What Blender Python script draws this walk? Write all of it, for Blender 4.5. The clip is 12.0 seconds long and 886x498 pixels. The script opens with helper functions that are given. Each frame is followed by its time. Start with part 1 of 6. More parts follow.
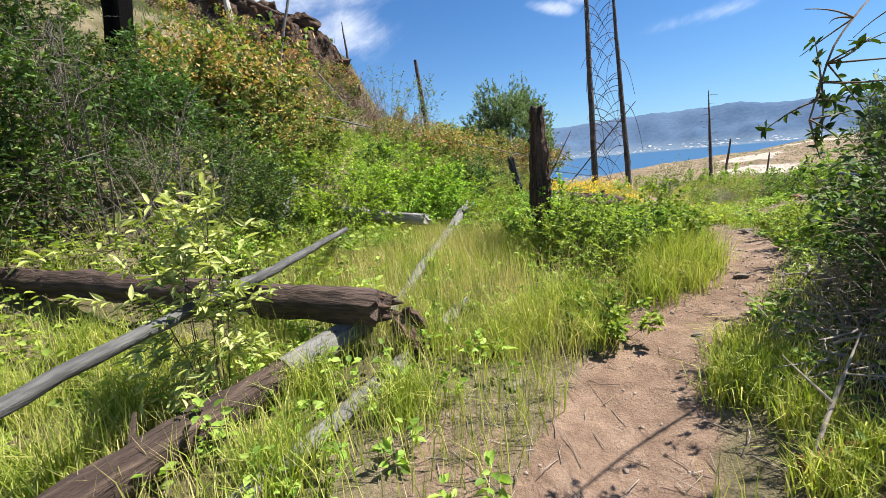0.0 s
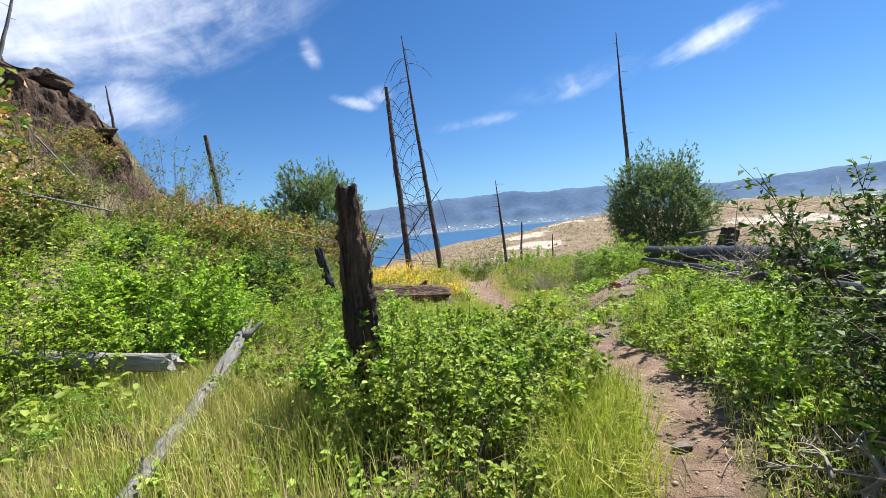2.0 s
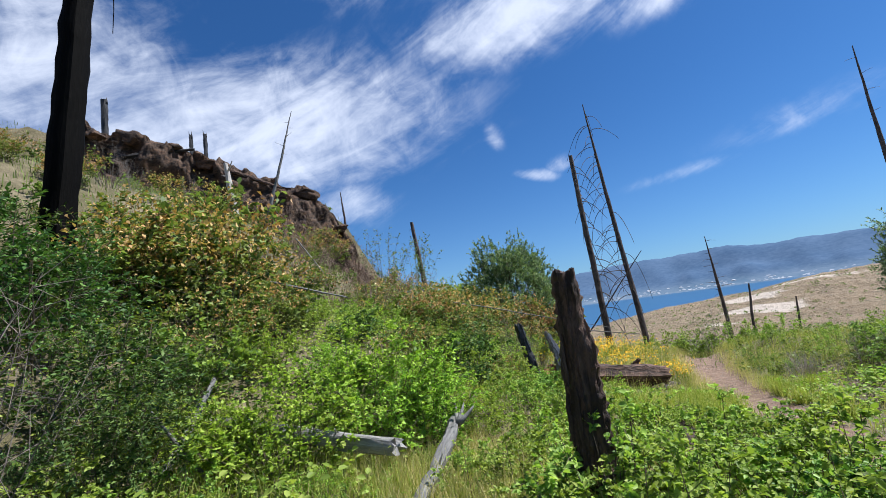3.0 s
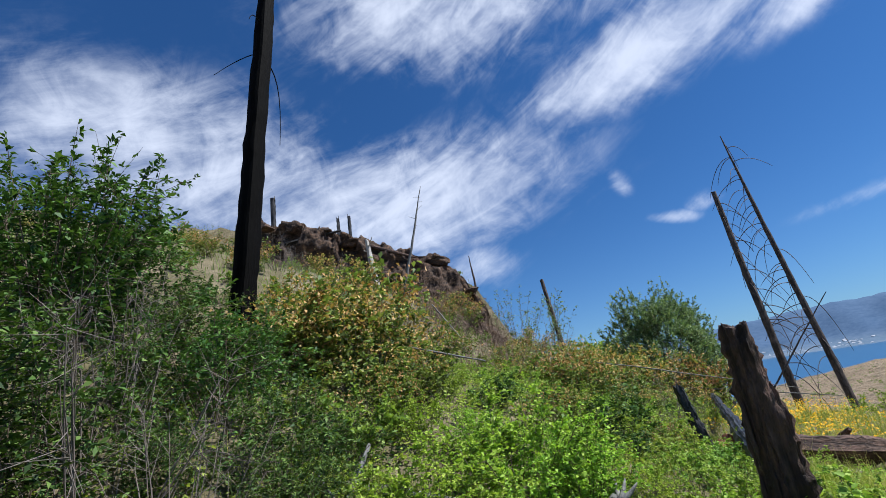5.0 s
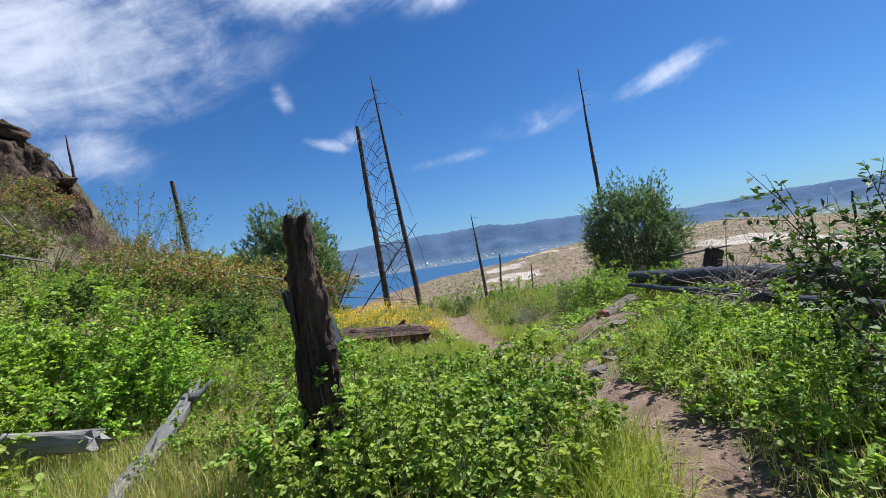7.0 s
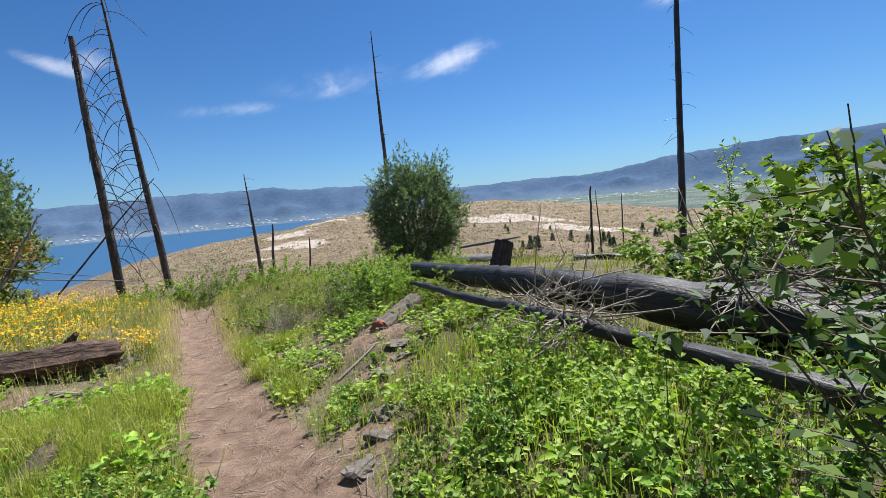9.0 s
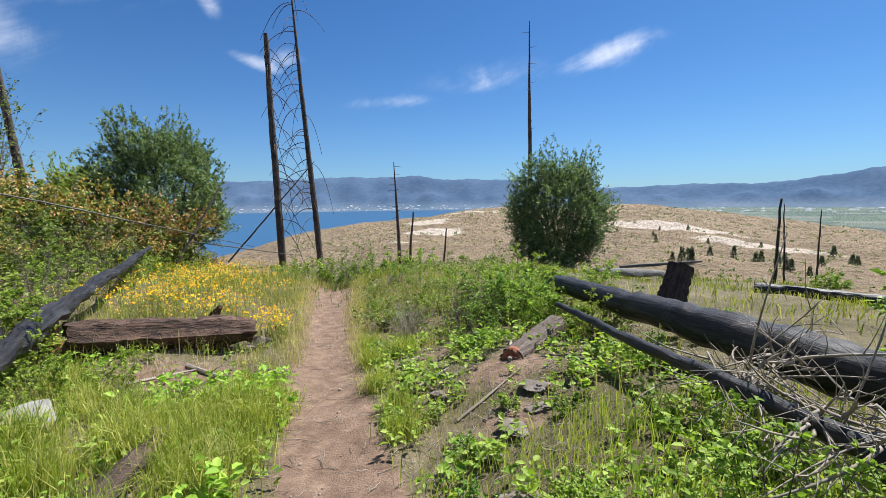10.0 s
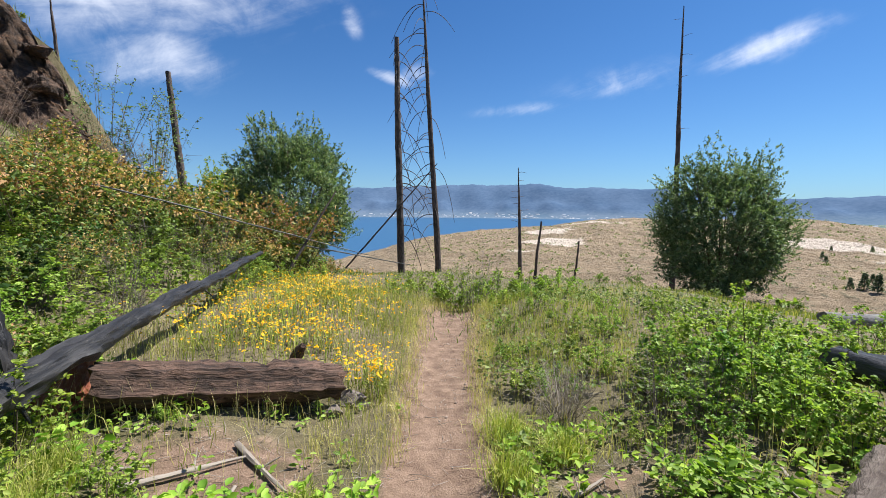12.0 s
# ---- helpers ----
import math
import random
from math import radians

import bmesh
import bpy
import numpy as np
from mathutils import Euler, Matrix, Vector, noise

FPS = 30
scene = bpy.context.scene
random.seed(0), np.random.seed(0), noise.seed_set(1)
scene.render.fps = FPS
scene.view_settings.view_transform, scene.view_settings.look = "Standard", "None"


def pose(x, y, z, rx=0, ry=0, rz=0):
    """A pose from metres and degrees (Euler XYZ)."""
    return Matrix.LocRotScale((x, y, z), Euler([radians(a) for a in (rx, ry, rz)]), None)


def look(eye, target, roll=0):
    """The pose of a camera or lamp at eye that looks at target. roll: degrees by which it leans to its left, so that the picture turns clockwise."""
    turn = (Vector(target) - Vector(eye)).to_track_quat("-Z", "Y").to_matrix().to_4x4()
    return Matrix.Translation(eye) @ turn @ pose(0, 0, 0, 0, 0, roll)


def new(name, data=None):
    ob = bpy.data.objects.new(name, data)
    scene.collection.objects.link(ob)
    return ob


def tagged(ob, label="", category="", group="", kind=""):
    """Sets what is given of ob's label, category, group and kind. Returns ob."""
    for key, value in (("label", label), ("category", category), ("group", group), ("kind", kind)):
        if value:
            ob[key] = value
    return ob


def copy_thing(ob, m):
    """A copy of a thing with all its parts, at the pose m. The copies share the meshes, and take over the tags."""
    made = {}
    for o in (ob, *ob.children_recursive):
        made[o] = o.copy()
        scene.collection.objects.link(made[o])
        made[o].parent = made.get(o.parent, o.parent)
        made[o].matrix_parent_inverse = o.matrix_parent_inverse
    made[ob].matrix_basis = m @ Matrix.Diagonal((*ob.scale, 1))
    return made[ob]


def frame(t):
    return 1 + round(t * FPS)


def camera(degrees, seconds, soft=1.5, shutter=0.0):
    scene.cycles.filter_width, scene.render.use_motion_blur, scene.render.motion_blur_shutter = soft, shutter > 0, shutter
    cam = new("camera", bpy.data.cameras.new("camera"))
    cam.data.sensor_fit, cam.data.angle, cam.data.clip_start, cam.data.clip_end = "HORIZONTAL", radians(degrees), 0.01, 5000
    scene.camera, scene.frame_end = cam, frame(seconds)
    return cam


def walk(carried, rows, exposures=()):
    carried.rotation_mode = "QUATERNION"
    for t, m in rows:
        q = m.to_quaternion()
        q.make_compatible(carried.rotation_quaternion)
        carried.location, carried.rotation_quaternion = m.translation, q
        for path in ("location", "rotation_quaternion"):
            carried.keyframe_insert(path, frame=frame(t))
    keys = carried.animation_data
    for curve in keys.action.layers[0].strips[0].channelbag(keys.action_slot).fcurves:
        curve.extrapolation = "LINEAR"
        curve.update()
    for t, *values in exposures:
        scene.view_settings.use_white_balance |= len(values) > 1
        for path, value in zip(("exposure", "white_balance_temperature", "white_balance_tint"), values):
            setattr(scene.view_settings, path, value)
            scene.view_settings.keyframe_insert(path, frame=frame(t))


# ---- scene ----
cam = camera(89.2, 12.0, soft=0.62)
PATH = [
    (0, (-0.037, -0.12, 1.477), (-0.734, 1.715, 1.093), -5.4),
    (0.5, (-0.231, 0.349, 1.499), (-0.479, 2.283, 1.052), -5.5),
    (1, (-0.292, 0.912, 1.531), (-0.287, 2.868, 1.112), -4.7),
    (1.5, (-0.286, 1.435, 1.587), (-0.06, 3.383, 1.193), -5.8),
    (2, (-0.322, 1.861, 1.631), (-0.203, 3.854, 1.517), -5.9),
    (2.5, (-0.442, 2.045, 1.713), (-0.634, 4.034, 1.807), -6.3),
    (3, (-0.512, 2.052, 1.781), (-1.158, 3.923, 2.07), -8.1),
    (3.5, (-0.56, 2.013, 1.833), (-1.548, 3.679, 2.332), -9.7),
    (3.7, (-0.559, 1.986, 1.83), (-1.649, 3.571, 2.377), -9.2),
    (5.3, (-0.535, 2.003, 1.798), (-1.586, 3.578, 2.442), -9.5),
    (5.5, (-0.506, 2.036, 1.784), (-1.454, 3.682, 2.41), -9.2),
    (6, (-0.444, 2.066, 1.756), (-1.059, 3.891, 2.293), -9.1),
    (6.5, (-0.386, 2.129, 1.69), (-0.608, 4.092, 2.0), -8.3),
    (7, (-0.249, 2.338, 1.596), (-0.015, 4.324, 1.628), -8.7),
    (7.5, (-0.007, 2.604, 1.561), (0.529, 4.529, 1.495), -4.4),
    (7.7, (0.087, 2.7, 1.548), (0.789, 4.571, 1.461), -5.0),
    (9.3, (0.977, 4.748, 1.756), (2.057, 6.416, 1.528), -5.0),
    (9.5, (1.033, 4.908, 1.771), (2.014, 6.638, 1.555), -4.2),
    (10, (1.173, 5.335, 1.798), (1.716, 7.248, 1.583), -0.7),
    (10.5, (1.217, 5.839, 1.785), (1.536, 7.796, 1.52), -0.6),
    (11, (1.263, 6.353, 1.761), (1.342, 8.334, 1.494), -1.0),
    (11.5, (1.277, 6.954, 1.808), (1.323, 8.935, 1.532), 2.5),
    (12, (1.206, 7.578, 1.783), (1.24, 9.569, 1.602), 0.6),
]
SKY, SUN = 0.052, 5.0
EXPOSURES = [(0.0, 1.2, 6450, 10), (1.5, 1.25, 6400, 10), (2.0, 1.1, 6250, 10), (2.5, 0.92, 6020, 10), (3.5, 0.68, 5780, 10), (5.5, 0.63, 5780, 10), (7.5, 0.68, 5830, 10), (9.5, 0.78, 6150, 10), (12.0, 0.9, 6200, 10)]
walk(cam, [(t, look(eye, target, roll)) for t, eye, target, roll in PATH], exposures=EXPOSURES)

# ---------------------------------------------------------------- world, sun
SUN_AZ, SUN_EL = 62.0, 57.0          # degrees to the right of +y, and above the horizon


def math_node(nt, op, a, b=None, c=None, clamp=False):
    n = nt.nodes.new("ShaderNodeMath")
    n.operation, n.use_clamp = op, clamp
    for i, v in enumerate((a, b, c)):
        if v is None:
            continue
        if isinstance(v, (int, float)):
            n.inputs[i].default_value = v
        else:
            nt.links.new(v, n.inputs[i])
    return n.outputs[0]


def smooth_node(nt, v, lo, hi):
    n = nt.nodes.new("ShaderNodeMapRange")
    n.interpolation_type = "SMOOTHSTEP"
    nt.links.new(v, n.inputs[0])
    n.inputs[1].default_value, n.inputs[2].default_value = lo, hi
    return n.outputs[0]


def noise_node(nt, vec, scale, detail=4.0, rough=0.55, distort=0.0):
    n = nt.nodes.new("ShaderNodeTexNoise")
    n.inputs["Scale"].default_value, n.inputs["Detail"].default_value = scale, detail
    n.inputs["Roughness"].default_value, n.inputs["Distortion"].default_value = rough, distort
    if vec is not None:
        nt.links.new(vec, n.inputs["Vector"])
    return n.outputs[0]


def mix_node(nt, f, a, b, mode="MIX"):
    n = nt.nodes.new("ShaderNodeMix")
    n.data_type, n.blend_type = "RGBA", mode
    for slot, v in ((0, f), (6, a), (7, b)):
        if isinstance(v, (int, float)):
            n.inputs[slot].default_value = v
        elif isinstance(v, tuple):
            n.inputs[slot].default_value = (*v, 1)
        else:
            nt.links.new(v, n.inputs[slot])
    return n.outputs[2]


def ramp_node(nt, f, stops):
    n = nt.nodes.new("ShaderNodeValToRGB")
    el = n.color_ramp.elements
    while len(el) < len(stops):
        el.new(0.5)
    for e, (p, c) in zip(el, stops):
        e.position, e.color = p, (*c, 1)
    nt.links.new(f, n.inputs[0])
    return n.outputs[0]


world = bpy.data.worlds.new("sky")
scene.world = world
world.use_nodes = True
wt = world.node_tree
sky = wt.nodes.new("ShaderNodeTexSky")
sky.sky_type, sky.sun_disc = "NISHITA", False
sky.sun_elevation, sky.sun_rotation = radians(SUN_EL), radians(SUN_AZ)
sky.altitude, sky.air_density, sky.dust_density, sky.ozone_density = 600, 1.0, 0.6, 3.0
wc = wt.nodes.new("ShaderNodeTexCoord").outputs["Generated"]
sep = wt.nodes.new("ShaderNodeSeparateXYZ")
wt.links.new(wc, sep.inputs[0])
az = math_node(wt, "MULTIPLY", math_node(wt, "ARCTAN2", sep.outputs[0], sep.outputs[1]), 57.2958)
el = math_node(wt, "MULTIPLY", math_node(wt, "ARCSINE", sep.outputs[2]), 57.2958)
# drawn-out cirrus: a field of noise, thick in the banks listed here
comb = wt.nodes.new("ShaderNodeCombineXYZ")
wt.links.new(math_node(wt, "ADD", math_node(wt, "MULTIPLY", az, 0.035), math_node(wt, "MULTIPLY", el, -0.03)), comb.inputs[0])
wt.links.new(math_node(wt, "ADD", math_node(wt, "MULTIPLY", el, 0.075), math_node(wt, "MULTIPLY", az, -0.02)), comb.inputs[1])
wisp = noise_node(wt, comb.outputs[0], 1.5, 9.0, 0.6, 0.7)
fine = noise_node(wt, comb.outputs[0], 4.0, 8.0, 0.62, 0.9)
BANKS = [(-40, 24, 24, 8, 8, 1.0), (-37, 20.5, 10, 5, 5, 0.9), (-68, 30, 22, 9, 0, 0.85), (-30, 45, 24, 7, -4, 0.8), (-3, 34, 17, 4.5, 6, 0.95), (14, 31, 10, 2.6, 4, 0.7), (12, 43, 26, 6, 8, 0.6),
         (-31, 15, 7.5, 3.6, 5, 0.66), (-5.7, 15.5, 3.0, 0.9, -12, 0.78), (-10.3, 21, 1.3, 2.2, 20, 0.55), (-2.5, 16.2, 2.6, 1.2, 15, 0.55), (35.5, 16.2, 6.0, 1.6, 13, 0.66), (22, 14.5, 9, 2.0, 6, 0.42),
         (10.5, 12, 7, 0.9, 4, 0.42), (62, 19, 5, 1.6, 3, 0.5), (-95, 24, 20, 12, 0, 0.8), (80, 30, 24, 5, 5, 0.5), (-150, 35, 40, 14, 0, 0.7), (140, 40, 40, 12, 0, 0.6)]
cover = None
for a0, e0, wa, we, tilt, k in BANKS:
    c, s = math.cos(radians(tilt)), math.sin(radians(tilt))
    da, de = math_node(wt, "SUBTRACT", az, a0), math_node(wt, "SUBTRACT", el, e0)
    u = math_node(wt, "ADD", math_node(wt, "MULTIPLY", da, c / wa), math_node(wt, "MULTIPLY", de, s / wa))
    v = math_node(wt, "ADD", math_node(wt, "MULTIPLY", da, -s / we), math_node(wt, "MULTIPLY", de, c / we))
    r = math_node(wt, "ADD", math_node(wt, "MULTIPLY", u, u), math_node(wt, "MULTIPLY", v, v))
    g = math_node(wt, "MULTIPLY", math_node(wt, "EXPONENT", math_node(wt, "MULTIPLY", r, -0.9)), k)
    cover = g if cover is None else math_node(wt, "MAXIMUM", cover, g)
dens = math_node(wt, "ADD", cover, math_node(wt, "MULTIPLY", math_node(wt, "SUBTRACT", wisp, 0.5), 1.5))
dens = math_node(wt, "ADD", dens, math_node(wt, "MULTIPLY", math_node(wt, "SUBTRACT", fine, 0.5), 0.7))
lace = noise_node(wt, wc, 13.0, 8.0, 0.62, 0.6)
dens = math_node(wt, "ADD", dens, math_node(wt, "MULTIPLY", math_node(wt, "SUBTRACT", lace, 0.5), 0.9))
dens = math_node(wt, "MULTIPLY", smooth_node(wt, dens, 0.12, 1.15), smooth_node(wt, cover, 0.05, 0.55))
haze = math_node(wt, "MULTIPLY", math_node(wt, "EXPONENT", math_node(wt, "MULTIPLY", math_node(wt, "ABSOLUTE", el), -0.16)), 0.35)
deep = mix_node(wt, 1.0, sky.outputs[0], (0.44, 0.81, 1.16), "MULTIPLY")
col = mix_node(wt, haze, deep, (7.0, 8.6, 10.0))
col = mix_node(wt, math_node(wt, "MULTIPLY", dens, 0.8), col, (12.0, 12.2, 13.0))
bg = wt.nodes["Background"]
wt.links.new(col, bg.inputs[0])
bg.inputs[1].default_value = SKY

sun = new("sun", bpy.data.lights.new("sun", "SUN"))
sun.data.energy, sun.data.angle, sun.data.color = SUN, radians(0.53), (1.0, 0.95, 0.87)
sd = Vector((math.sin(radians(SUN_AZ)) * math.cos(radians(SUN_EL)), math.cos(radians(SUN_AZ)) * math.cos(radians(SUN_EL)), math.sin(radians(SUN_EL))))
sun.matrix_world = look((0, 0, 60), Vector((0, 0, 60)) - sd)

# ---------------------------------------------------------------- materials


def material(name, rough=0.8):
    m = bpy.data.materials.new(name)
    m.use_nodes = True
    nt = m.node_tree
    b = nt.nodes["Principled BSDF"]
    b.inputs["Roughness"].default_value = rough
    b.inputs["Specular IOR Level"].default_value = 0.3
    return m, nt, b


def bump(nt, b, height, strength, dist):
    n = nt.nodes.new("ShaderNodeBump")
    n.inputs["Strength"].default_value, n.inputs["Distance"].default_value = strength, dist
    nt.links.new(height, n.inputs["Height"])
    nt.links.new(n.outputs[0], b.inputs["Normal"])


def coords(nt):
    return nt.nodes.new("ShaderNodeTexCoord").outputs["Object"]


def leaf_material(name, stops, glow=0.35, rough=0.5):
    """Leaves: colour varies from leaf to leaf and from clump to clump; part of the light passes through."""
    m, nt, b = material(name, rough)
    b.inputs["Specular IOR Level"].default_value = 0.16
    g = nt.nodes.new("ShaderNodeNewGeometry")
    isl = g.outputs["Random Per Island"]
    clump = noise_node(nt, coords(nt), 2.3, 2.0)
    f = math_node(nt, "ADD", math_node(nt, "MULTIPLY", isl, 0.85), math_node(nt, "MULTIPLY", math_node(nt, "SUBTRACT", clump, 0.4), 0.9), clamp=True)
    rnd = nt.nodes.new("ShaderNodeObjectInfo").outputs["Random"]
    c = ramp_node(nt, f, stops)
    hs = nt.nodes.new("ShaderNodeHueSaturation")
    nt.links.new(math_node(nt, "ADD", math_node(nt, "MULTIPLY", rnd, 0.03), 0.485), hs.inputs["Hue"])
    nt.links.new(math_node(nt, "ADD", math_node(nt, "MULTIPLY", rnd, 0.3), 0.85), hs.inputs["Value"])
    nt.links.new(c, hs.inputs["Color"])
    nt.links.new(hs.outputs[0], b.inputs["Base Color"])
    tr = nt.nodes.new("ShaderNodeBsdfTranslucent")
    nt.links.new(mix_node(nt, 1.0, hs.outputs[0], (1.35, 1.45, 0.6), "MULTIPLY"), tr.inputs[0])
    mx = nt.nodes.new("ShaderNodeMixShader")
    mx.inputs[0].default_value = glow * 0.8
    nt.links.new(b.outputs[0], mx.inputs[1])
    nt.links.new(tr.outputs[0], mx.inputs[2])
    nt.links.new(mx.outputs[0], nt.nodes["Material Output"].inputs[0])
    return m


def wood_material(name, stops, scale=6.0, stretch=(1, 1, 0.12), rough=0.8, bumps=0.6):
    """Bark or bare wood with the grain along z of the piece."""
    m, nt, b = material(name, rough)
    mp = nt.nodes.new("ShaderNodeMapping")
    mp.inputs["Scale"].default_value = stretch
    nt.links.new(coords(nt), mp.inputs[0])
    a = noise_node(nt, mp.outputs[0], scale * 4, 6.0, 0.65)
    l = noise_node(nt, coords(nt), 1.7, 4.0, 0.6)
    f = math_node(nt, "ADD", math_node(nt, "MULTIPLY", a, 0.65), math_node(nt, "MULTIPLY", l, 0.45), clamp=True)
    nt.links.new(ramp_node(nt, f, stops), b.inputs["Base Color"])
    bump(nt, b, math_node(nt, "ADD", a, math_node(nt, "MULTIPLY", l, 0.6)), bumps, 0.05)
    return m


M_LIME = leaf_material("lime leaves", [(0.1, (0.11, 0.20, 0.02)), (0.5, (0.24, 0.36, 0.04)), (0.9, (0.40, 0.52, 0.08))], 0.42)
M_GREEN = leaf_material("green leaves", [(0.1, (0.13, 0.20, 0.035)), (0.5, (0.245, 0.34, 0.055)), (0.9, (0.40, 0.48, 0.11))], 0.46, 0.5)
M_MID = leaf_material("mid green leaves", [(0.1, (0.09, 0.15, 0.03)), (0.5, (0.18, 0.265, 0.05)), (0.9, (0.32, 0.40, 0.10))], 0.42, 0.5)
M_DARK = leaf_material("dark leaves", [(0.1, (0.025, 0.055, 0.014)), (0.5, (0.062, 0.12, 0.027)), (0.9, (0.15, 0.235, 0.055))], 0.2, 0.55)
M_DEEP = leaf_material("deep green leaves", [(0.1, (0.08, 0.15, 0.025)), (0.5, (0.17, 0.28, 0.045)), (0.9, (0.33, 0.44, 0.10))], 0.42, 0.42)
M_OLIVE = leaf_material("dull leaves", [(0.1, (0.07, 0.10, 0.03)), (0.5, (0.15, 0.20, 0.05)), (0.9, (0.27, 0.31, 0.10))], 0.36)
M_RUST = leaf_material("rusty plumes", [(0.1, (0.27, 0.145, 0.06)), (0.5, (0.45, 0.27, 0.115)), (0.9, (0.58, 0.40, 0.20))], 0.3, 0.8)
M_SILVER = leaf_material("silvery leaves", [(0.1, (0.06, 0.105, 0.052)), (0.5, (0.14, 0.205, 0.10)), (0.9, (0.28, 0.345, 0.195))], 0.34, 0.55)
M_PALE = leaf_material("pale willow leaves", [(0.1, (0.26, 0.32, 0.09)), (0.5, (0.40, 0.46, 0.15)), (0.9, (0.55, 0.58, 0.25))], 0.38)
M_GRASS = leaf_material("grass", [(0.1, (0.16, 0.225, 0.03)), (0.5, (0.32, 0.37, 0.06)), (0.9, (0.50, 0.46, 0.16))], 0.4, 0.55)
M_STRAW = leaf_material("dry grass", [(0.1, (0.34, 0.33, 0.11)), (0.5, (0.52, 0.47, 0.19)), (0.9, (0.68, 0.57, 0.30))], 0.35, 0.7)
M_YELLOW = leaf_material("yellow blossoms", [(0.1, (0.60, 0.28, 0.004)), (0.5, (0.76, 0.37, 0.005)), (0.9, (0.84, 0.48, 0.01))], 0.25, 0.6)
M_PINE = leaf_material("needles", [(0.1, (0.05, 0.085, 0.04)), (0.5, (0.10, 0.145, 0.065)), (0.9, (0.17, 0.21, 0.10))], 0.15)
M_CHAR = wood_material("charred wood", [(0.28, (0.006, 0.006, 0.006)), (0.52, (0.016, 0.015, 0.015)), (0.68, (0.05, 0.047, 0.046)), (0.84, (0.17, 0.16, 0.155))], 5.0, rough=0.45, bumps=0.5)
M_CHAR.node_tree.nodes["Principled BSDF"].inputs["Specular IOR Level"].default_value = 0.32
M_BLACK = wood_material("soot-black bark", [(0.3, (0.002, 0.002, 0.002)), (0.65, (0.005, 0.0045, 0.004)), (0.9, (0.02, 0.017, 0.015))], 5.0, rough=0.75)
M_BLACK.node_tree.nodes["Principled BSDF"].inputs["Specular IOR Level"].default_value = 0.04
M_CHARBROWN = wood_material("charred brown bark", [(0.3, (0.008, 0.0065, 0.0055)), (0.48, (0.042, 0.027, 0.020)), (0.6, (0.13, 0.078, 0.055)), (0.78, (0.28, 0.165, 0.12))], 6.0, bumps=1.0)
M_BARK = wood_material("brown bark", [(0.25, (0.014, 0.009, 0.007)), (0.5, (0.055, 0.036, 0.028)), (0.8, (0.19, 0.13, 0.10))], 7.0, bumps=0.9)
M_GREY = wood_material("weathered grey wood", [(0.2, (0.045, 0.043, 0.040)), (0.5, (0.135, 0.128, 0.12)), (0.8, (0.28, 0.27, 0.25))], 8.0, bumps=0.45)
M_WHITEGREY = wood_material("pale barkless wood", [(0.2, (0.06, 0.055, 0.05)), (0.5, (0.22, 0.205, 0.19)), (0.8, (0.44, 0.42, 0.39))], 7.0, bumps=0.6)
M_SPLIT = wood_material("split brown-grey wood", [(0.25, (0.03, 0.022, 0.018)), (0.5, (0.12, 0.092, 0.075)), (0.8, (0.30, 0.25, 0.21))], 7.0, bumps=1.0)
M_DRIFT = wood_material("dark weathered wood", [(0.25, (0.02, 0.02, 0.02)), (0.5, (0.065, 0.063, 0.06)), (0.8, (0.20, 0.195, 0.185))], 8.0, bumps=0.5)
M_WHITEWOOD = wood_material("bleached wood", [(0.2, (0.18, 0.16, 0.14)), (0.5, (0.38, 0.35, 0.31)), (0.8, (0.56, 0.53, 0.48))], 5.0)
M_TWIG = wood_material("grey twigs", [(0.2, (0.12, 0.10, 0.085)), (0.5, (0.26, 0.22, 0.18)), (0.8, (0.42, 0.37, 0.31))], 4.0, bumps=0.2)
M_GREYTWIG = wood_material("grey-brown twigs", [(0.2, (0.06, 0.048, 0.04)), (0.5, (0.14, 0.115, 0.095)), (0.8, (0.26, 0.22, 0.185))], 4.0, bumps=0.2)
M_BROWNTWIG = wood_material("brown twigs", [(0.2, (0.09, 0.06, 0.045)), (0.5, (0.19, 0.13, 0.095)), (0.8, (0.32, 0.23, 0.17))], 4.0, bumps=0.2)
M_STEM = wood_material("brown stems", [(0.2, (0.04, 0.03, 0.02)), (0.5, (0.10, 0.075, 0.05)), (0.8, (0.2, 0.15, 0.11))], 4.0, bumps=0.2)
M_RED = wood_material("red rotten wood", [(0.2, (0.07, 0.02, 0.012)), (0.5, (0.26, 0.085, 0.045)), (0.8, (0.48, 0.24, 0.15))], 7.0)
M_SNAG = wood_material("burnt standing trunk", [(0.25, (0.012, 0.011, 0.011)), (0.48, (0.05, 0.04, 0.036)), (0.7, (0.16, 0.12, 0.10)), (0.9, (0.34, 0.29, 0.25))], 3.0, (1, 1, 0.3))


def rock_material(name, stops, scale=1.0, bumps=0.9):
    m, nt, b = material(name, 0.9)
    mp = nt.nodes.new("ShaderNodeMapping")
    mp.inputs["Scale"].default_value = (1, 1, 2.6)
    nt.links.new(coords(nt), mp.inputs[0])
    a = noise_node(nt, mp.outputs[0], 1.6 * scale, 8.0, 0.65, 0.3)
    f = noise_node(nt, coords(nt), 14 * scale, 5.0, 0.6)
    t = math_node(nt, "ADD", math_node(nt, "MULTIPLY", a, 0.8), math_node(nt, "MULTIPLY", f, 0.3), clamp=True)
    nt.links.new(ramp_node(nt, t, stops), b.inputs["Base Color"])
    bump(nt, b, math_node(nt, "ADD", a, f), bumps, 0.12 / scale)
    return m


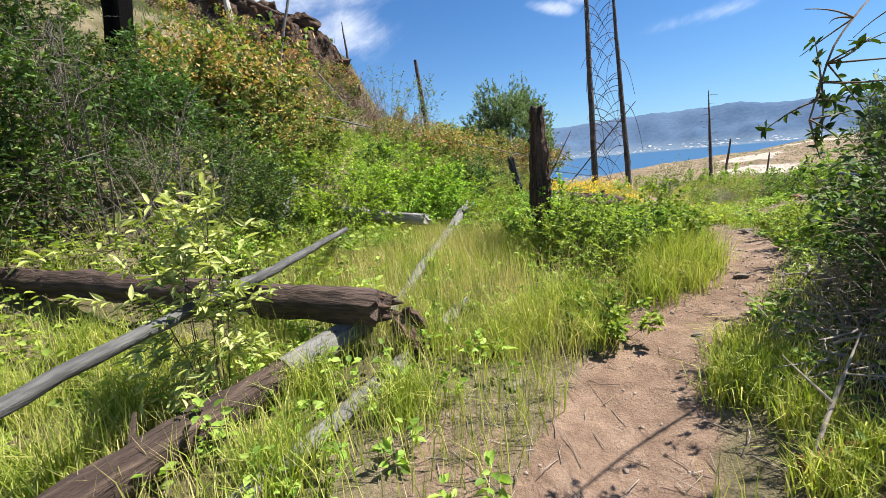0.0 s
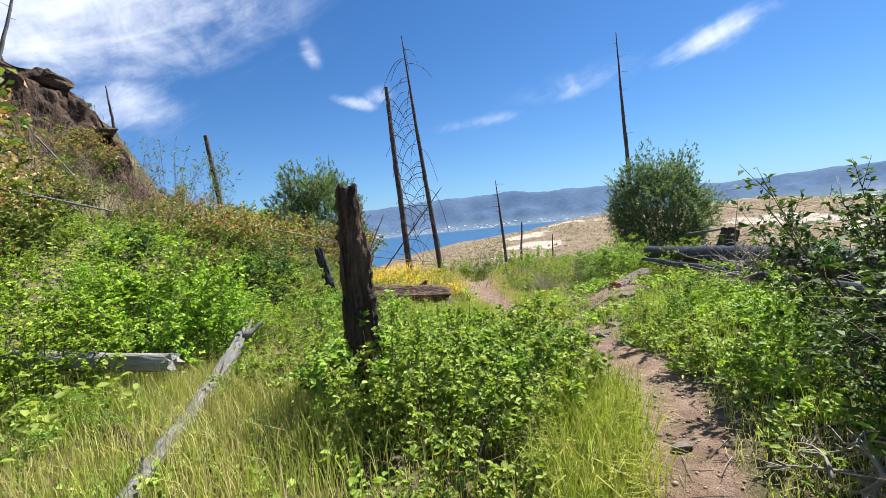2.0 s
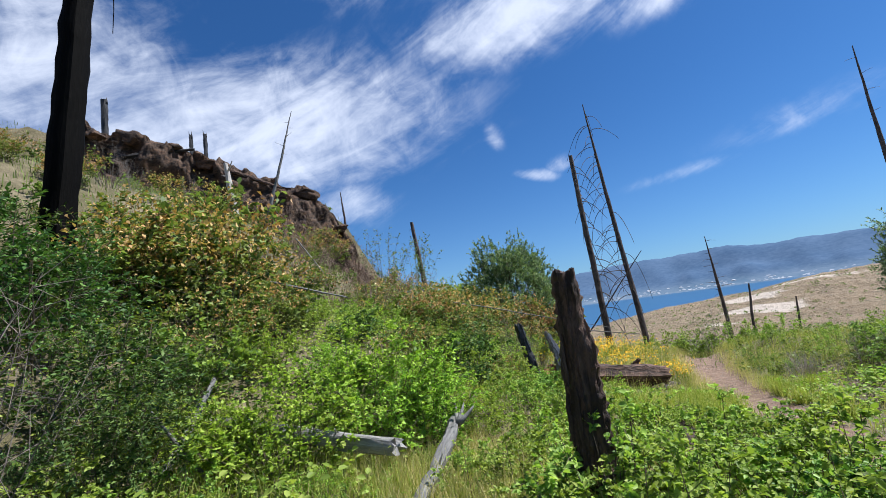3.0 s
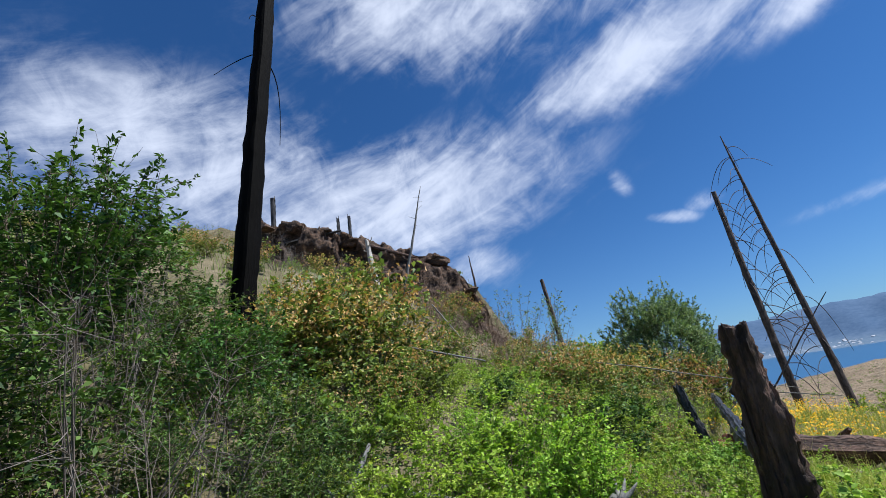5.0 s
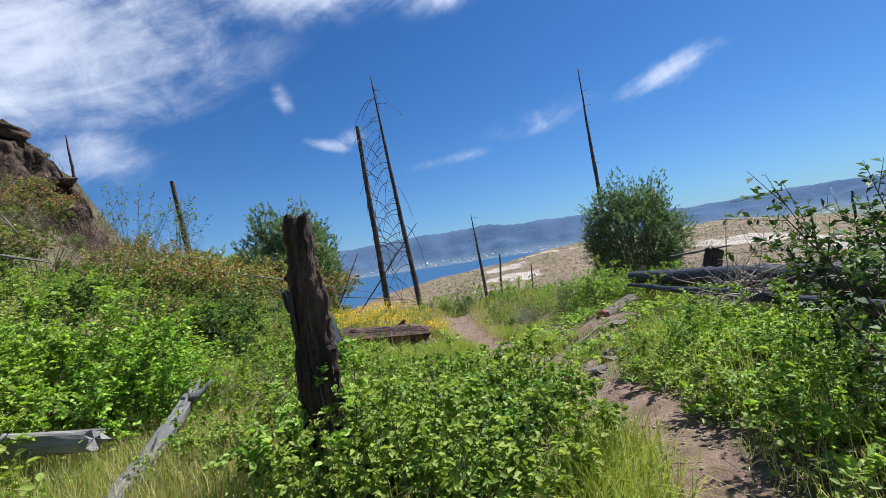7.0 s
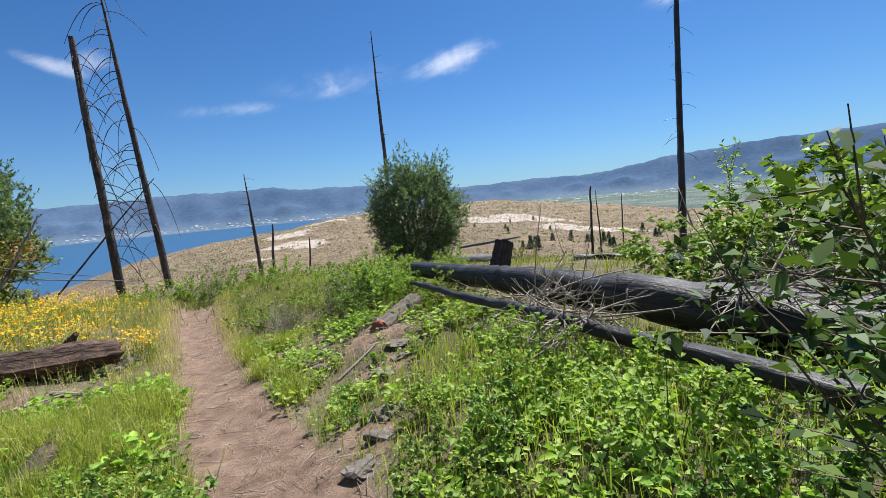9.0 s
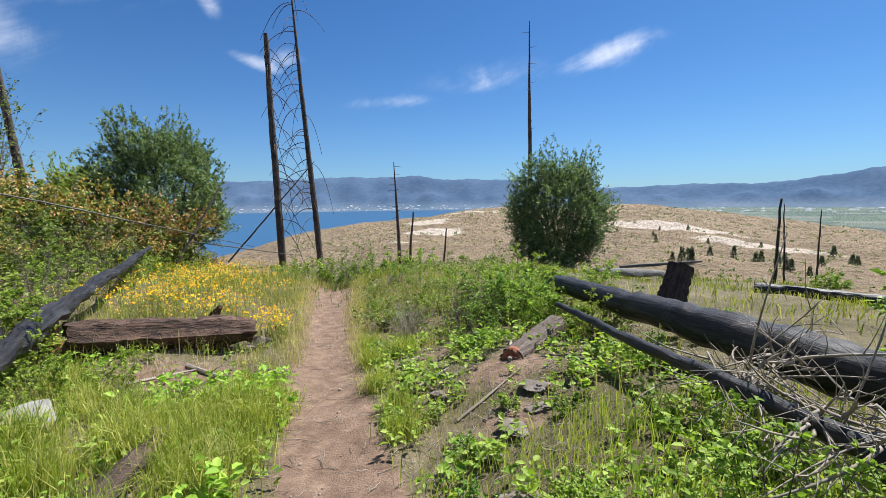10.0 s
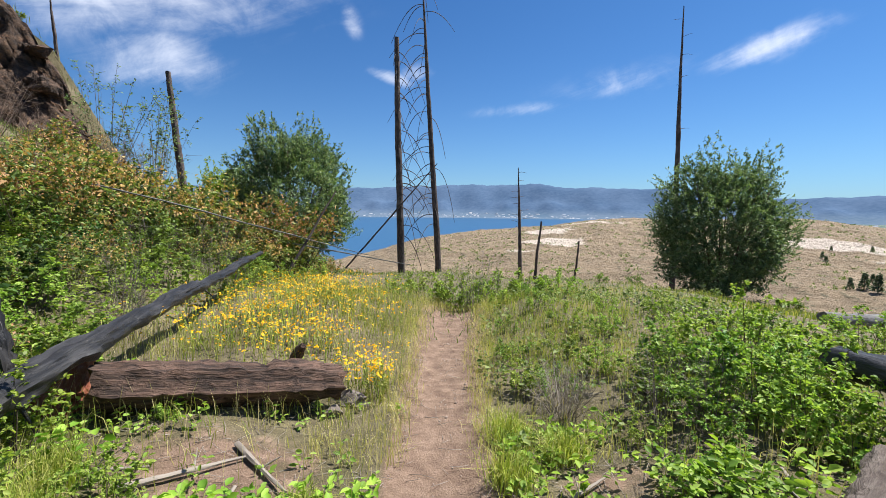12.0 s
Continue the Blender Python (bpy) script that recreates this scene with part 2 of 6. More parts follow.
M_CLIFF = rock_material("cliff rock", [(0.3, (0.012, 0.010, 0.009)), (0.47, (0.045, 0.032, 0.025)), (0.62, (0.125, 0.078, 0.052)), (0.8, (0.32, 0.165, 0.085))])
M_WHITE = rock_material("bleached slab", [(0.3, (0.17, 0.16, 0.145)), (0.5, (0.33, 0.315, 0.29)), (0.75, (0.50, 0.48, 0.45))], 6.0, 0.4)
M_PEBBLE = rock_material("dusty pebbles", [(0.3, (0.17, 0.13, 0.10)), (0.55, (0.29, 0.225, 0.18)), (0.8, (0.44, 0.37, 0.31))], 6.0, 0.1)
M_STONE = rock_material("pale stone", [(0.3, (0.085, 0.07, 0.058)), (0.55, (0.16, 0.132, 0.112)), (0.8, (0.29, 0.25, 0.22))], 6.0, 0.3)


def ground_material():
    m, nt, b = material("trail dirt and duff", 0.95)
    co = coords(nt)
    att = nt.nodes.new("ShaderNodeAttribute")
    att.attribute_name = "worn"
    big, mid, fin = noise_node(nt, co, 0.9, 5.0), noise_node(nt, co, 6.0, 6.0, 0.6), noise_node(nt, co, 60.0, 5.0, 0.7)
    w = smooth_node(nt, math_node(nt, "ADD", att.outputs["Fac"], math_node(nt, "MULTIPLY", math_node(nt, "SUBTRACT", mid, 0.5), 0.7)), 0.35, 0.65)
    dirt = ramp_node(nt, math_node(nt, "ADD", math_node(nt, "MULTIPLY", mid, 0.6), math_node(nt, "MULTIPLY", fin, 0.4)), [(0.3, (0.09, 0.055, 0.037)), (0.5, (0.21, 0.138, 0.095)), (0.72, (0.36, 0.255, 0.185))])
    duff = ramp_node(nt, math_node(nt, "ADD", math_node(nt, "MULTIPLY", mid, 0.5), math_node(nt, "MULTIPLY", fin, 0.5)), [(0.3, (0.06, 0.05, 0.03)), (0.5, (0.16, 0.13, 0.075)), (0.75, (0.33, 0.28, 0.17))])
    green = ramp_node(nt, fin, [(0.3, (0.05, 0.045, 0.02)), (0.7, (0.16, 0.135, 0.065))])
    under = mix_node(nt, smooth_node(nt, big, 0.38, 0.6), duff, green)
    nt.links.new(mix_node(nt, w, under, dirt), b.inputs["Base Color"])
    bump(nt, b, math_node(nt, "ADD", mid, math_node(nt, "MULTIPLY", fin, 0.5)), 0.8, 0.05)
    return m


def valley_material():
    """Dry grass hills with scrub, a bare quarry, and farmland beyond."""
    m, nt, b = material("dry hills", 0.95)
    co = coords(nt)
    s = nt.nodes.new("ShaderNodeSeparateXYZ")
    nt.links.new(co, s.inputs[0])
    big, mid, fin = noise_node(nt, co, 0.012, 6.0), noise_node(nt, co, 0.06, 7.0, 0.65), noise_node(nt, co, 0.35, 6.0, 0.7)
    base = ramp_node(nt, math_node(nt, "ADD", math_node(nt, "MULTIPLY", mid, 0.6), math_node(nt, "MULTIPLY", fin, 0.4)), [(0.3, (0.15, 0.11, 0.065)), (0.5, (0.32, 0.235, 0.145)), (0.7, (0.45, 0.335, 0.215))])
    base = mix_node(nt, math_node(nt, "MULTIPLY", smooth_node(nt, fin, 0.54, 0.62), 0.75), base, (0.10, 0.10, 0.055))
    att = nt.nodes.new("ShaderNodeAttribute")
    att.attribute_name = "bare"
    base = mix_node(nt, smooth_node(nt, math_node(nt, "ADD", att.outputs["Fac"], math_node(nt, "MULTIPLY", math_node(nt, "SUBTRACT", mid, 0.5), 0.9)), 0.4, 0.6), base, (0.62, 0.52, 0.42))
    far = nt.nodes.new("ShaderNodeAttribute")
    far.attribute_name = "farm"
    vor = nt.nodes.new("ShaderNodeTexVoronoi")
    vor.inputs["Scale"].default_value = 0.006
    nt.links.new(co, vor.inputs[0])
    # field colours dulled and shifted to blue to paint in the distance haze
    hazed_fields = ramp_node(nt, noise_node(nt, vor.outputs["Color"], 3.0, 1.0), [(0.3, (0.075, 0.11, 0.10)), (0.5, (0.11, 0.155, 0.115)), (0.7, (0.22, 0.225, 0.20))])
    nt.links.new(mix_node(nt, far.outputs["Fac"], base, hazed_fields), b.inputs["Base Color"])
    bump(nt, b, math_node(nt, "ADD", fin, math_node(nt, "MULTIPLY", mid, 2.0)), 0.9, 5.0)
    return m


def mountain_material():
    m, nt, b = material("haze-tinted forested far mountains", 1.0)
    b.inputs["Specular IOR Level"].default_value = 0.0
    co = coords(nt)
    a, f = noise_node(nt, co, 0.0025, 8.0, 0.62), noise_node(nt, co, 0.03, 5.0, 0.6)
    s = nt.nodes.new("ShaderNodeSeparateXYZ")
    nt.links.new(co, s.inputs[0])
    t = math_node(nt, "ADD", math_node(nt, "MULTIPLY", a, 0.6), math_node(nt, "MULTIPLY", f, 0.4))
    # the haze over forest and shore is painted into these blue base colours
    hazed_forest = ramp_node(nt, t, [(0.36, (0.058, 0.098, 0.165)), (0.62, (0.098, 0.146, 0.225))])
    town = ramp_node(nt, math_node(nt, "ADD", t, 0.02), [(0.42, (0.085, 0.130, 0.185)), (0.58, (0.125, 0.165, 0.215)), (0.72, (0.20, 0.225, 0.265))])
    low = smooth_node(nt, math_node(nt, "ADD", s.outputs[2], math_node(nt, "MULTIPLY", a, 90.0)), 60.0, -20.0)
    nt.links.new(mix_node(nt, low, hazed_forest, town), b.inputs["Base Color"])
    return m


def water_material():
    m, nt, b = material("lake water", 0.35)
    b.inputs["Base Color"].default_value = (0.032, 0.095, 0.185, 1)
    b.inputs["Specular IOR Level"].default_value = 0.12
    n = noise_node(nt, coords(nt), 0.4, 4.0)
    bump(nt, b, n, 0.3, 0.3)
    return m


M_GROUND, M_VALLEY, M_MOUNT, M_WATER = ground_material(), valley_material(), mountain_material(), water_material()

# ---------------------------------------------------------------- mesh tools
rng = np.random.default_rng(7)


def make_mesh(name, V, F, mat, smooth=False):
    """A mesh from an array of corners and an array of faces with the same number of corners each."""
    me = bpy.data.meshes.new(name)
    V, F = np.asarray(V, np.float32), np.asarray(F, np.int32)
    k = F.shape[1]
    me.vertices.add(len(V))
    me.vertices.foreach_set("co", V.ravel())
    me.loops.add(F.size)
    me.loops.foreach_set("vertex_index", F.ravel())
    me.polygons.add(len(F))
    me.polygons.foreach_set("loop_start", np.arange(0, F.size, k, dtype=np.int32))
    if smooth:
        me.polygons.foreach_set("use_smooth", np.ones(len(F), bool))
    me.materials.append(mat)
    me.update(calc_edges=True)
    me.validate()
    if smooth:
        me.set_sharp_from_angle(angle=radians(46))
    return me


def thing(name, x, y, z, label, category, group="", turn=0.0):
    ob = new(name)
    ob.empty_display_size = 0.1
    ob.matrix_basis = pose(x, y, z, 0, 0, turn)
    return tagged(ob, label, category, group)


def part(name, me, parent, label=""):
    ob = new(name, me)
    ob.parent = parent
    if label:
        tagged(ob, label)
    return ob


def unit(v):
    return v / np.maximum(np.linalg.norm(v, axis=-1, keepdims=True), 1e-9)


def tubes(P, R, sides=4, rough=0.0, capped=True):
    """Tubes along N lines of k points: P is (N, k, 3), R is (N, k). The ends close to a point."""
    P, R = np.asarray(P, float), np.asarray(R, float)
    if capped:
        P = np.concatenate([P[:, :1], P, P[:, -1:]], 1)
        R = np.concatenate([R[:, :1] * 0.02, R, R[:, -1:] * 0.02], 1)
    N, k, _ = P.shape
    T = unit(np.gradient(P, axis=1) + 1e-9)
    main = unit(P[:, -1:] - P[:, :1] + 1e-9)
    ref = np.where(np.abs(main[..., 2:]) > 0.8, [1.0, 0, 0], [0, 0, 1.0])
    A = unit(np.cross(np.broadcast_to(ref, T.shape), main))
    A = np.broadcast_to(A, T.shape)
    B = unit(np.cross(main, A))
    ang = np.arange(sides) * 2 * np.pi / sides
    rad = R[..., None]
    if rough:
        wob = 1 + rough * rng.normal(size=(N, k, sides)) * 0.6
        lump = 1 + rough * np.repeat(rng.normal(size=(N, 1, sides)), k, 1)
        rad = rad * wob * lump
    else:
        rad = np.repeat(rad, sides, 2)
    V = P[:, :, None] + rad[..., None] * (np.cos(ang)[:, None] * A[:, :, None] + np.sin(ang)[:, None] * B[:, :, None])
    i, j, s = np.meshgrid(np.arange(N), np.arange(k - 1), np.arange(sides), indexing="ij")
    at = lambda a, b, c: (a * k + b) * sides + c % sides
    F = np.stack([at(i, j, s), at(i, j, s + 1), at(i, j + 1, s + 1), at(i, j + 1, s)], -1).reshape(-1, 4)
    return V.reshape(-1, 3), F


def leaf_blades(C, D, L, W, oval=True):
    """Leaves folded along the midrib. C: where they are held, D: which way they point, L and W: length and width."""
    n = len(C)
    D = unit(D)
    side = unit(np.cross(D, rng.normal(size=(n, 3)) * 0.5 + [0, 0, 1.0]))
    up = np.cross(side, D)
    L, W = np.broadcast_to(L, n)[:, None], np.broadcast_to(W, n)[:, None]
    tip = C + D * L - up * L * 0.15
    if oval:
        a = C + D * L * 0.3 + up * W * 0.18
        b = C + D * L * 0.68 + up * W * 0.12
        V = np.stack([C, a + side * W * 0.5, b + side * W * 0.42, tip, b - side * W * 0.42, a - side * W * 0.5], 1)
        o = np.arange(n)[:, None] * 6
        F = np.concatenate([o + [0, 1, 2, 3], o + [0, 3, 4, 5]])
    else:
        m = C + D * L * 0.5
        V = np.stack([C, m + side * W * 0.5 + up * W * 0.2, tip, m - side * W * 0.5 + up * W * 0.2], 1)
        F = np.arange(n)[:, None] * 4 + [0, 1, 2, 3]
    return V.reshape(-1, 3), F


def bent(p0, d, length, k=5, droop=0.2, curl=0.15):
    """Lines that start at p0, run along d and bend: (N, k, 3)."""
    n = len(p0)
    s = np.linspace(0, 1, k)
    side = rng.normal(size=(n, 3)) * curl
    L = np.broadcast_to(length, n)[:, None, None]
    return p0[:, None] + L * (s[None, :, None] * d[:, None] + (s**2)[None, :, None] * (side[:, None] + [0, 0, -droop]))


def along(P, s):
    """Points at the fractions s (N, m) of the lines P (N, k, 3)."""
    k = P.shape[1]
    f = np.clip(s, 0, 0.9999) * (k - 1)
    i = f.astype(int)
    n = np.arange(len(P))[:, None]
    w = (f - i)[..., None]
    return P[n, i] * (1 - w) + P[n, i + 1] * w


def shrub(name, x, y, z, h, r, stems, twigs, leaves, leaf, mat, label, category="shrub", stem_mat=None, oval=True, plume=None, spread=1.0, group="", stem_r=0.012, low=0.25, width=0.5, base=0.25, even=0.6, tangled=False):
    """Many stems out of one root, twigs on the stems, leaves on the twigs."""
    root = thing(name, x, y, z, label, category, group, rng.uniform(0, 360))
    a = rng.uniform(0, 2 * np.pi, stems)
    out = np.sqrt(rng.uniform(0.02, 1, stems)) * spread
    tall = h * rng.uniform(even, 1.0, stems) * np.sqrt(np.clip(1.05 - 0.55 * out**2, 0.1, 1))
    d = np.stack([np.cos(a) * out * r, np.sin(a) * out * r, tall], -1)
    p0 = np.stack([np.cos(a), np.sin(a), 0 * a], -1) * out[:, None] * r * base
    p0[:, 2] = -0.08
    S = bent(p0, d * [1.1 - base, 1.1 - base, 1.08], 1.0, 6, 0.0, 0.06 * h)
    V, F = tubes(S, np.linspace(1, 0.3, 6)[None] * stem_r * rng.uniform(0.6, 1.2, (stems, 1)), 3, capped=False)
    s = low + (1 - low) * rng.uniform(0, 1, (stems, twigs)) ** 0.7
    s[:, 0] = 0.97
    q = along(S, s).reshape(-1, 3)
    td = unit(rng.normal(size=q.shape) + unit(q - [0, 0, h * 0.35]) * 0.9 + [0, 0, 0.35])
    tl = min(h, 2.4) * rng.uniform(0.10, 0.28, len(q))
    Tw = bent(q, td, tl, 4, 0.15, 0.2)
    V2, F2 = tubes(Tw[:, ::3], np.array([[1, 0.4]]) * stem_r * 0.35 * np.ones((len(q), 1)), 3, capped=False)
    if leaves or tangled:
        tagged(part("branchwork", make_mesh(name + " branchwork", np.concatenate([V, V2]), np.concatenate([F, F2 + len(V)]), stem_mat or M_STEM), root), kind="stuff")
    else:
        a, b, c, d = len(V) // stems, len(F) // stems, len(V2) // stems, len(F2) // stems
        for i in range(stems):
            part("stem", make_mesh(name + " stem", np.concatenate([V[i * a:i * a + a], V2[i * c:i * c + c]]), np.concatenate([F[:b], F2[:d] + a]), stem_mat or M_STEM), root)
    if leaves:
        c = along(Tw, rng.uniform(0.1, 1, (len(q), leaves))).reshape(-1, 3)
        dd = (np.repeat(td, leaves, 0) * 0.6 + rng.normal(size=c.shape) * 0.75 + [0, 0, 0.1]) * [1, 1, 0.5]
        sz = leaf * rng.uniform(0.6, 1.25, len(c))
        tagged(part("foliage", make_mesh(name + " foliage", *leaf_blades(c, dd, sz, sz * width, oval), mat), root), kind="stuff")
    if plume:
        c = along(S, rng.uniform(0.82, 1.0, (stems, plume))).reshape(-1, 3)
        c = c + rng.normal(size=c.shape) * [0.09, 0.09, 0.07] * h + [0, 0, 0.03 * h]
        sz = leaf * rng.uniform(0.35, 0.8, len(c))
        tagged(part("plumage", make_mesh(name + " plumes", *leaf_blades(c, rng.normal(size=c.shape) + [0, 0, 0.4], sz, sz * 0.6, False), M_RUST), root, "rust-brown dried flower plumes"), kind="stuff")
    return root


def round_tree(x, y, z, h, r, n, leaves, leaf, mat, label, lean=0.0):
    """A bushy tree: stems out of one root, and a lumpy round crown of twigs down to the ground."""
    root = thing("round_tree", x, y, z, label, "tree")
    a = np.arange(14) * 2.4
    top = np.stack([np.cos(a) * r * 0.55, np.sin(a) * r * 0.55, h * rng.uniform(0.6, 0.9, 14)], -1)
    S = bent(np.stack([np.cos(a) * 0.2, np.sin(a) * 0.2, 0 * a - 0.3], -1), top, 1.0, 6, 0.0, 0.2)
    for i in range(14):
        part("stem", make_mesh("tree stem", *tubes(S[i:i + 1], np.linspace(1, 0.3, 6)[None] * 0.07, 5), M_STEM), root)
    v = unit(rng.normal(size=(n, 3)))
    lump = 1 + 0.17 * np.sin(v[:, 0] * 5 + 1) * np.sin(v[:, 1] * 4 + v[:, 2] * 6) + 0.11 * np.sin(v[:, 1] * 11) * np.sin(v[:, 2] * 9 + v[:, 0] * 7) + rng.normal(0, 0.035, n)
    az = np.arctan2(v[:, 1], v[:, 0])
    lump = lump * (1 + 0.13 * np.sin(3 * az + 1.3 * x) * (v[:, 2] > -0.2) + 0.16 * np.clip(v[:, 2], 0, 1) * np.sin(2 * az + x))
    f = rng.uniform(0.3, 1, n) ** 0.42 * lump
    wide = np.where(v[:, 2] > 0, 1.0 - 0.12 * v[:, 2], 1.0)
    q = v * np.stack([f * r * wide, f * r * wide, f * h * 0.52], -1) + [0, 0, h * 0.5]
    td = unit(v + rng.normal(size=v.shape) * 0.45 + [0, 0, 1.0])
    Tw = bent(q, td, rng.uniform(0.2, 0.5, n) + 0.35 * (rng.random(n) < 0.08), 4, 0.1, 0.2)
    V, F = tubes(Tw[:, ::3], np.full((n, 2), 0.006), 3, capped=False)
    tagged(part("branchwork", make_mesh("tree branchwork", V, F, M_STEM), root), kind="stuff")
    c = along(Tw, rng.uniform(0, 1, (n, leaves))).reshape(-1, 3)
    s = leaf * rng.uniform(0.6, 1.3, len(c))
    tagged(part("foliage", make_mesh("tree foliage", *leaf_blades(c, np.repeat(td, leaves, 0) * 0.8 + rng.normal(size=c.shape) * 0.6, s, s * 0.4, False), mat), root), kind="stuff")
    return root


def smoothstep(a, b, v):
    t = np.clip((np.asarray(v, float) - a) / (b - a), 0, 1)
    return t * t * (3 - 2 * t)


# ---------------------------------------------------------------- the lie of the land
TRAIL_Y = [-14, 0, 1.5, 2.9, 3.7, 4.8, 5.7, 7.0, 8.8, 10.6, 13.4, 16, 20, 30]
TRAIL_X = [-0.6, -0.25, -0.1, 0.25, 0.68, 1.14, 1.34, 1.28, 1.22, 1.24, 1.33, 1.5, 2.2, 6]
LAND_Y = [-40, -14, -2, 0, 2, 3, 3.7, 4.8, 5.6, 7, 8.8, 10.6, 13.4, 16.4, 18, 20, 24, 31, 36, 45, 60, 90, 140]
LAND_Z = [-3.0, -0.9, -0.15, 0, 0.12, 0.2, 0.29, 0.38, 0.38, 0.28, 0.13, -0.04, -0.16, -0.2, -0.42, -0.72, -1.2, -2.0, -2.75, -6.5, -13, -22, -34]
TOE_Y = [-40, 0, 3, 6, 10, 14, 20, 26, 35, 60]
TOE_X = [-7, -5.6, -5.2, -4.6, -3.3, -3.0, -3.0, -3.4, -5, -9]
RIM = [(-14.5, 33.5), (-16.6, 31.2), (-20.5, 28.3), (-24.6, 24.5), (-28.6, 19.5), (-32, 13), (-34, 5), (-35, -8)]


def curve_at(v, xs, ys, soft=0.5):
    return (np.interp(v - soft, xs, ys) + 2 * np.interp(v, xs, ys) + np.interp(v + soft, xs, ys)) / 4


def behind_rim(x, y):
    """How far a place lies behind the cliff's rim, seen from the trail (metres, negative in front)."""
    best, sign = np.full(np.shape(x), 1e9), np.zeros(np.shape(x))
    for (ax, ay), (bx, by) in zip(RIM, RIM[1:]):
        dx, dy = bx - ax, by - ay
        t = np.clip(((x - ax) * dx + (y - ay) * dy) / (dx * dx + dy * dy), 0, 1)
        d = np.hypot(x - ax - t * dx, y - ay - t * dy)
        s = np.where(dx * (y - ay) - dy * (x - ax) > 0, -1.0, 1.0)
        sign = np.where(d < best, s, sign)
        best = np.minimum(best, d)
    return best * sign


def hgt(x, y):
    """The ground's height near the trail."""
    x, y = np.asarray(x, float), np.asarray(y, float)
    z = curve_at(y, LAND_Y, LAND_Z)
    u = curve_at(y, TOE_Y, TOE_X, 1.5) - x
    us = np.log1p(np.exp(np.clip(u * 1.3, -30, 30))) / 1.3
    us = np.where(u * 1.3 > 30, u, us)
    hill = (20 - 0.9 * smoothstep(12, 20, y)) * (1 - np.exp(-us / 26)) - 1.35 * np.exp(-(((us - 5.8) / 3.8) ** 2)) * smoothstep(4, 7, y) * smoothstep(30, 22, y)
    b = behind_rim(x, y)
    step = 2.8 + 2.0 * np.exp(-((y - 23) / 6) ** 2)
    hill = hill - 1.5 * smoothstep(-12, -2, b) * smoothstep(14, 20, y) + (step + 1.9 * smoothstep(14, 20, y)) * smoothstep(-0.3, 1.2, b) * smoothstep(35, 29.5, y) - 0.45 * np.clip(b, 0, 60)
    hill = hill + np.interp(y, [14, 20.7, 24.4, 26.2, 28.4, 30.2, 31.2, 31.7, 34], [0, 0.1, 0.9, 0.7, 1.2, 2.2, 2.2, 1.4, 0]) * smoothstep(-0.3, 1.2, b)
    z = z + hill * (1 - 0.5 * smoothstep(33, 50, y))
    near = curve_at(y, TRAIL_Y, TRAIL_X) - x
    z = z + 0.26 * smoothstep(-0.5, -2.2, near) * smoothstep(6, 9, y) + 0.18 * smoothstep(-0.4, -1.4, near) * smoothstep(9, 6, y)
    z = z + 0.24 * smoothstep(0.7, 2.4, near) * smoothstep(6.5, 9, y)
    east = np.clip(x - 7.5, 0, None)
    z = z - 0.11 * east**1.12 * smoothstep(-12, 8, y)
    z = z - 0.05 * np.exp(-(near / 0.33) ** 2) * (y < 22)
    lumps = np.sin(1.7 * x + 0.6 * y) * np.sin(1.3 * y - 0.5 * x + 1.0) * 0.05 + np.sin(4.1 * x + 1.1 * y + 2) * np.sin(3.7 * y - 1.4 * x) * 0.022 + np.sin(0.41 * x + 0.9) * np.sin(0.47 * y) * 0.18 * smoothstep(4, 14, np.hypot(x - 1, y - 6))
    return z + lumps * smoothstep(0.15, 0.7, np.abs(near))


def hz(x, y):
    return float(hgt(x, y))


def worn_at(x, y):
    d = np.abs(curve_at(y, TRAIL_Y, TRAIL_X) - x)
    wide = np.interp(y, [0, 9, 12, 16.5], [1, 1, 1.15, 1.6])
    w = (1 - smoothstep(0.16 * wide, 0.62 * wide, d)) * (1 - smoothstep(16.8, 18.0, y))
    # the bare slope by the start and the scuffed patches beside the trail
    w = np.maximum(w, 0.55 * np.exp(-(((x + 0.75) / 0.55) ** 2 + ((y - 1.6) / 0.8) ** 2)))
    w = np.maximum(w, 0.75 * np.exp(-(((x - 2.9) / 0.7) ** 2 + ((y - 9.2) / 0.6) ** 2)))
    w = np.maximum(w, 0.66 * np.exp(-(((x - 2.55) / 0.45) ** 2 + ((y - 8.25) / 0.4) ** 2)))
    w = np.maximum(w, 0.62 * np.exp(-(((x - 2.45) / 0.5) ** 2 + ((y - 10.5) / 0.35) ** 2)))
    w = np.maximum(w, 0.72 * np.exp(-(((x + 0.3) / 1.1) ** 2 + ((y - 10.6) / 0.7) ** 2)))
    w = np.maximum(w, 0.7 * np.exp(-(((x - 1.9) / 0.4) ** 2 + ((y - 7.2) / 0.5) ** 2)))
    return w


def axis_steps(lo, a, b, hi, fine, coarse):
    left, right = [a], [b]
    st = fine
    while left[-1] > lo:
        st = min(st * 1.12, coarse)
        left.append(left[-1] - st)
    st = fine
    while right[-1] < hi:
        st = min(st * 1.12, coarse)
        right.append(right[-1] + st)
    return np.array(left[::-1][:-1] + list(np.arange(a, b, fine)) + right)


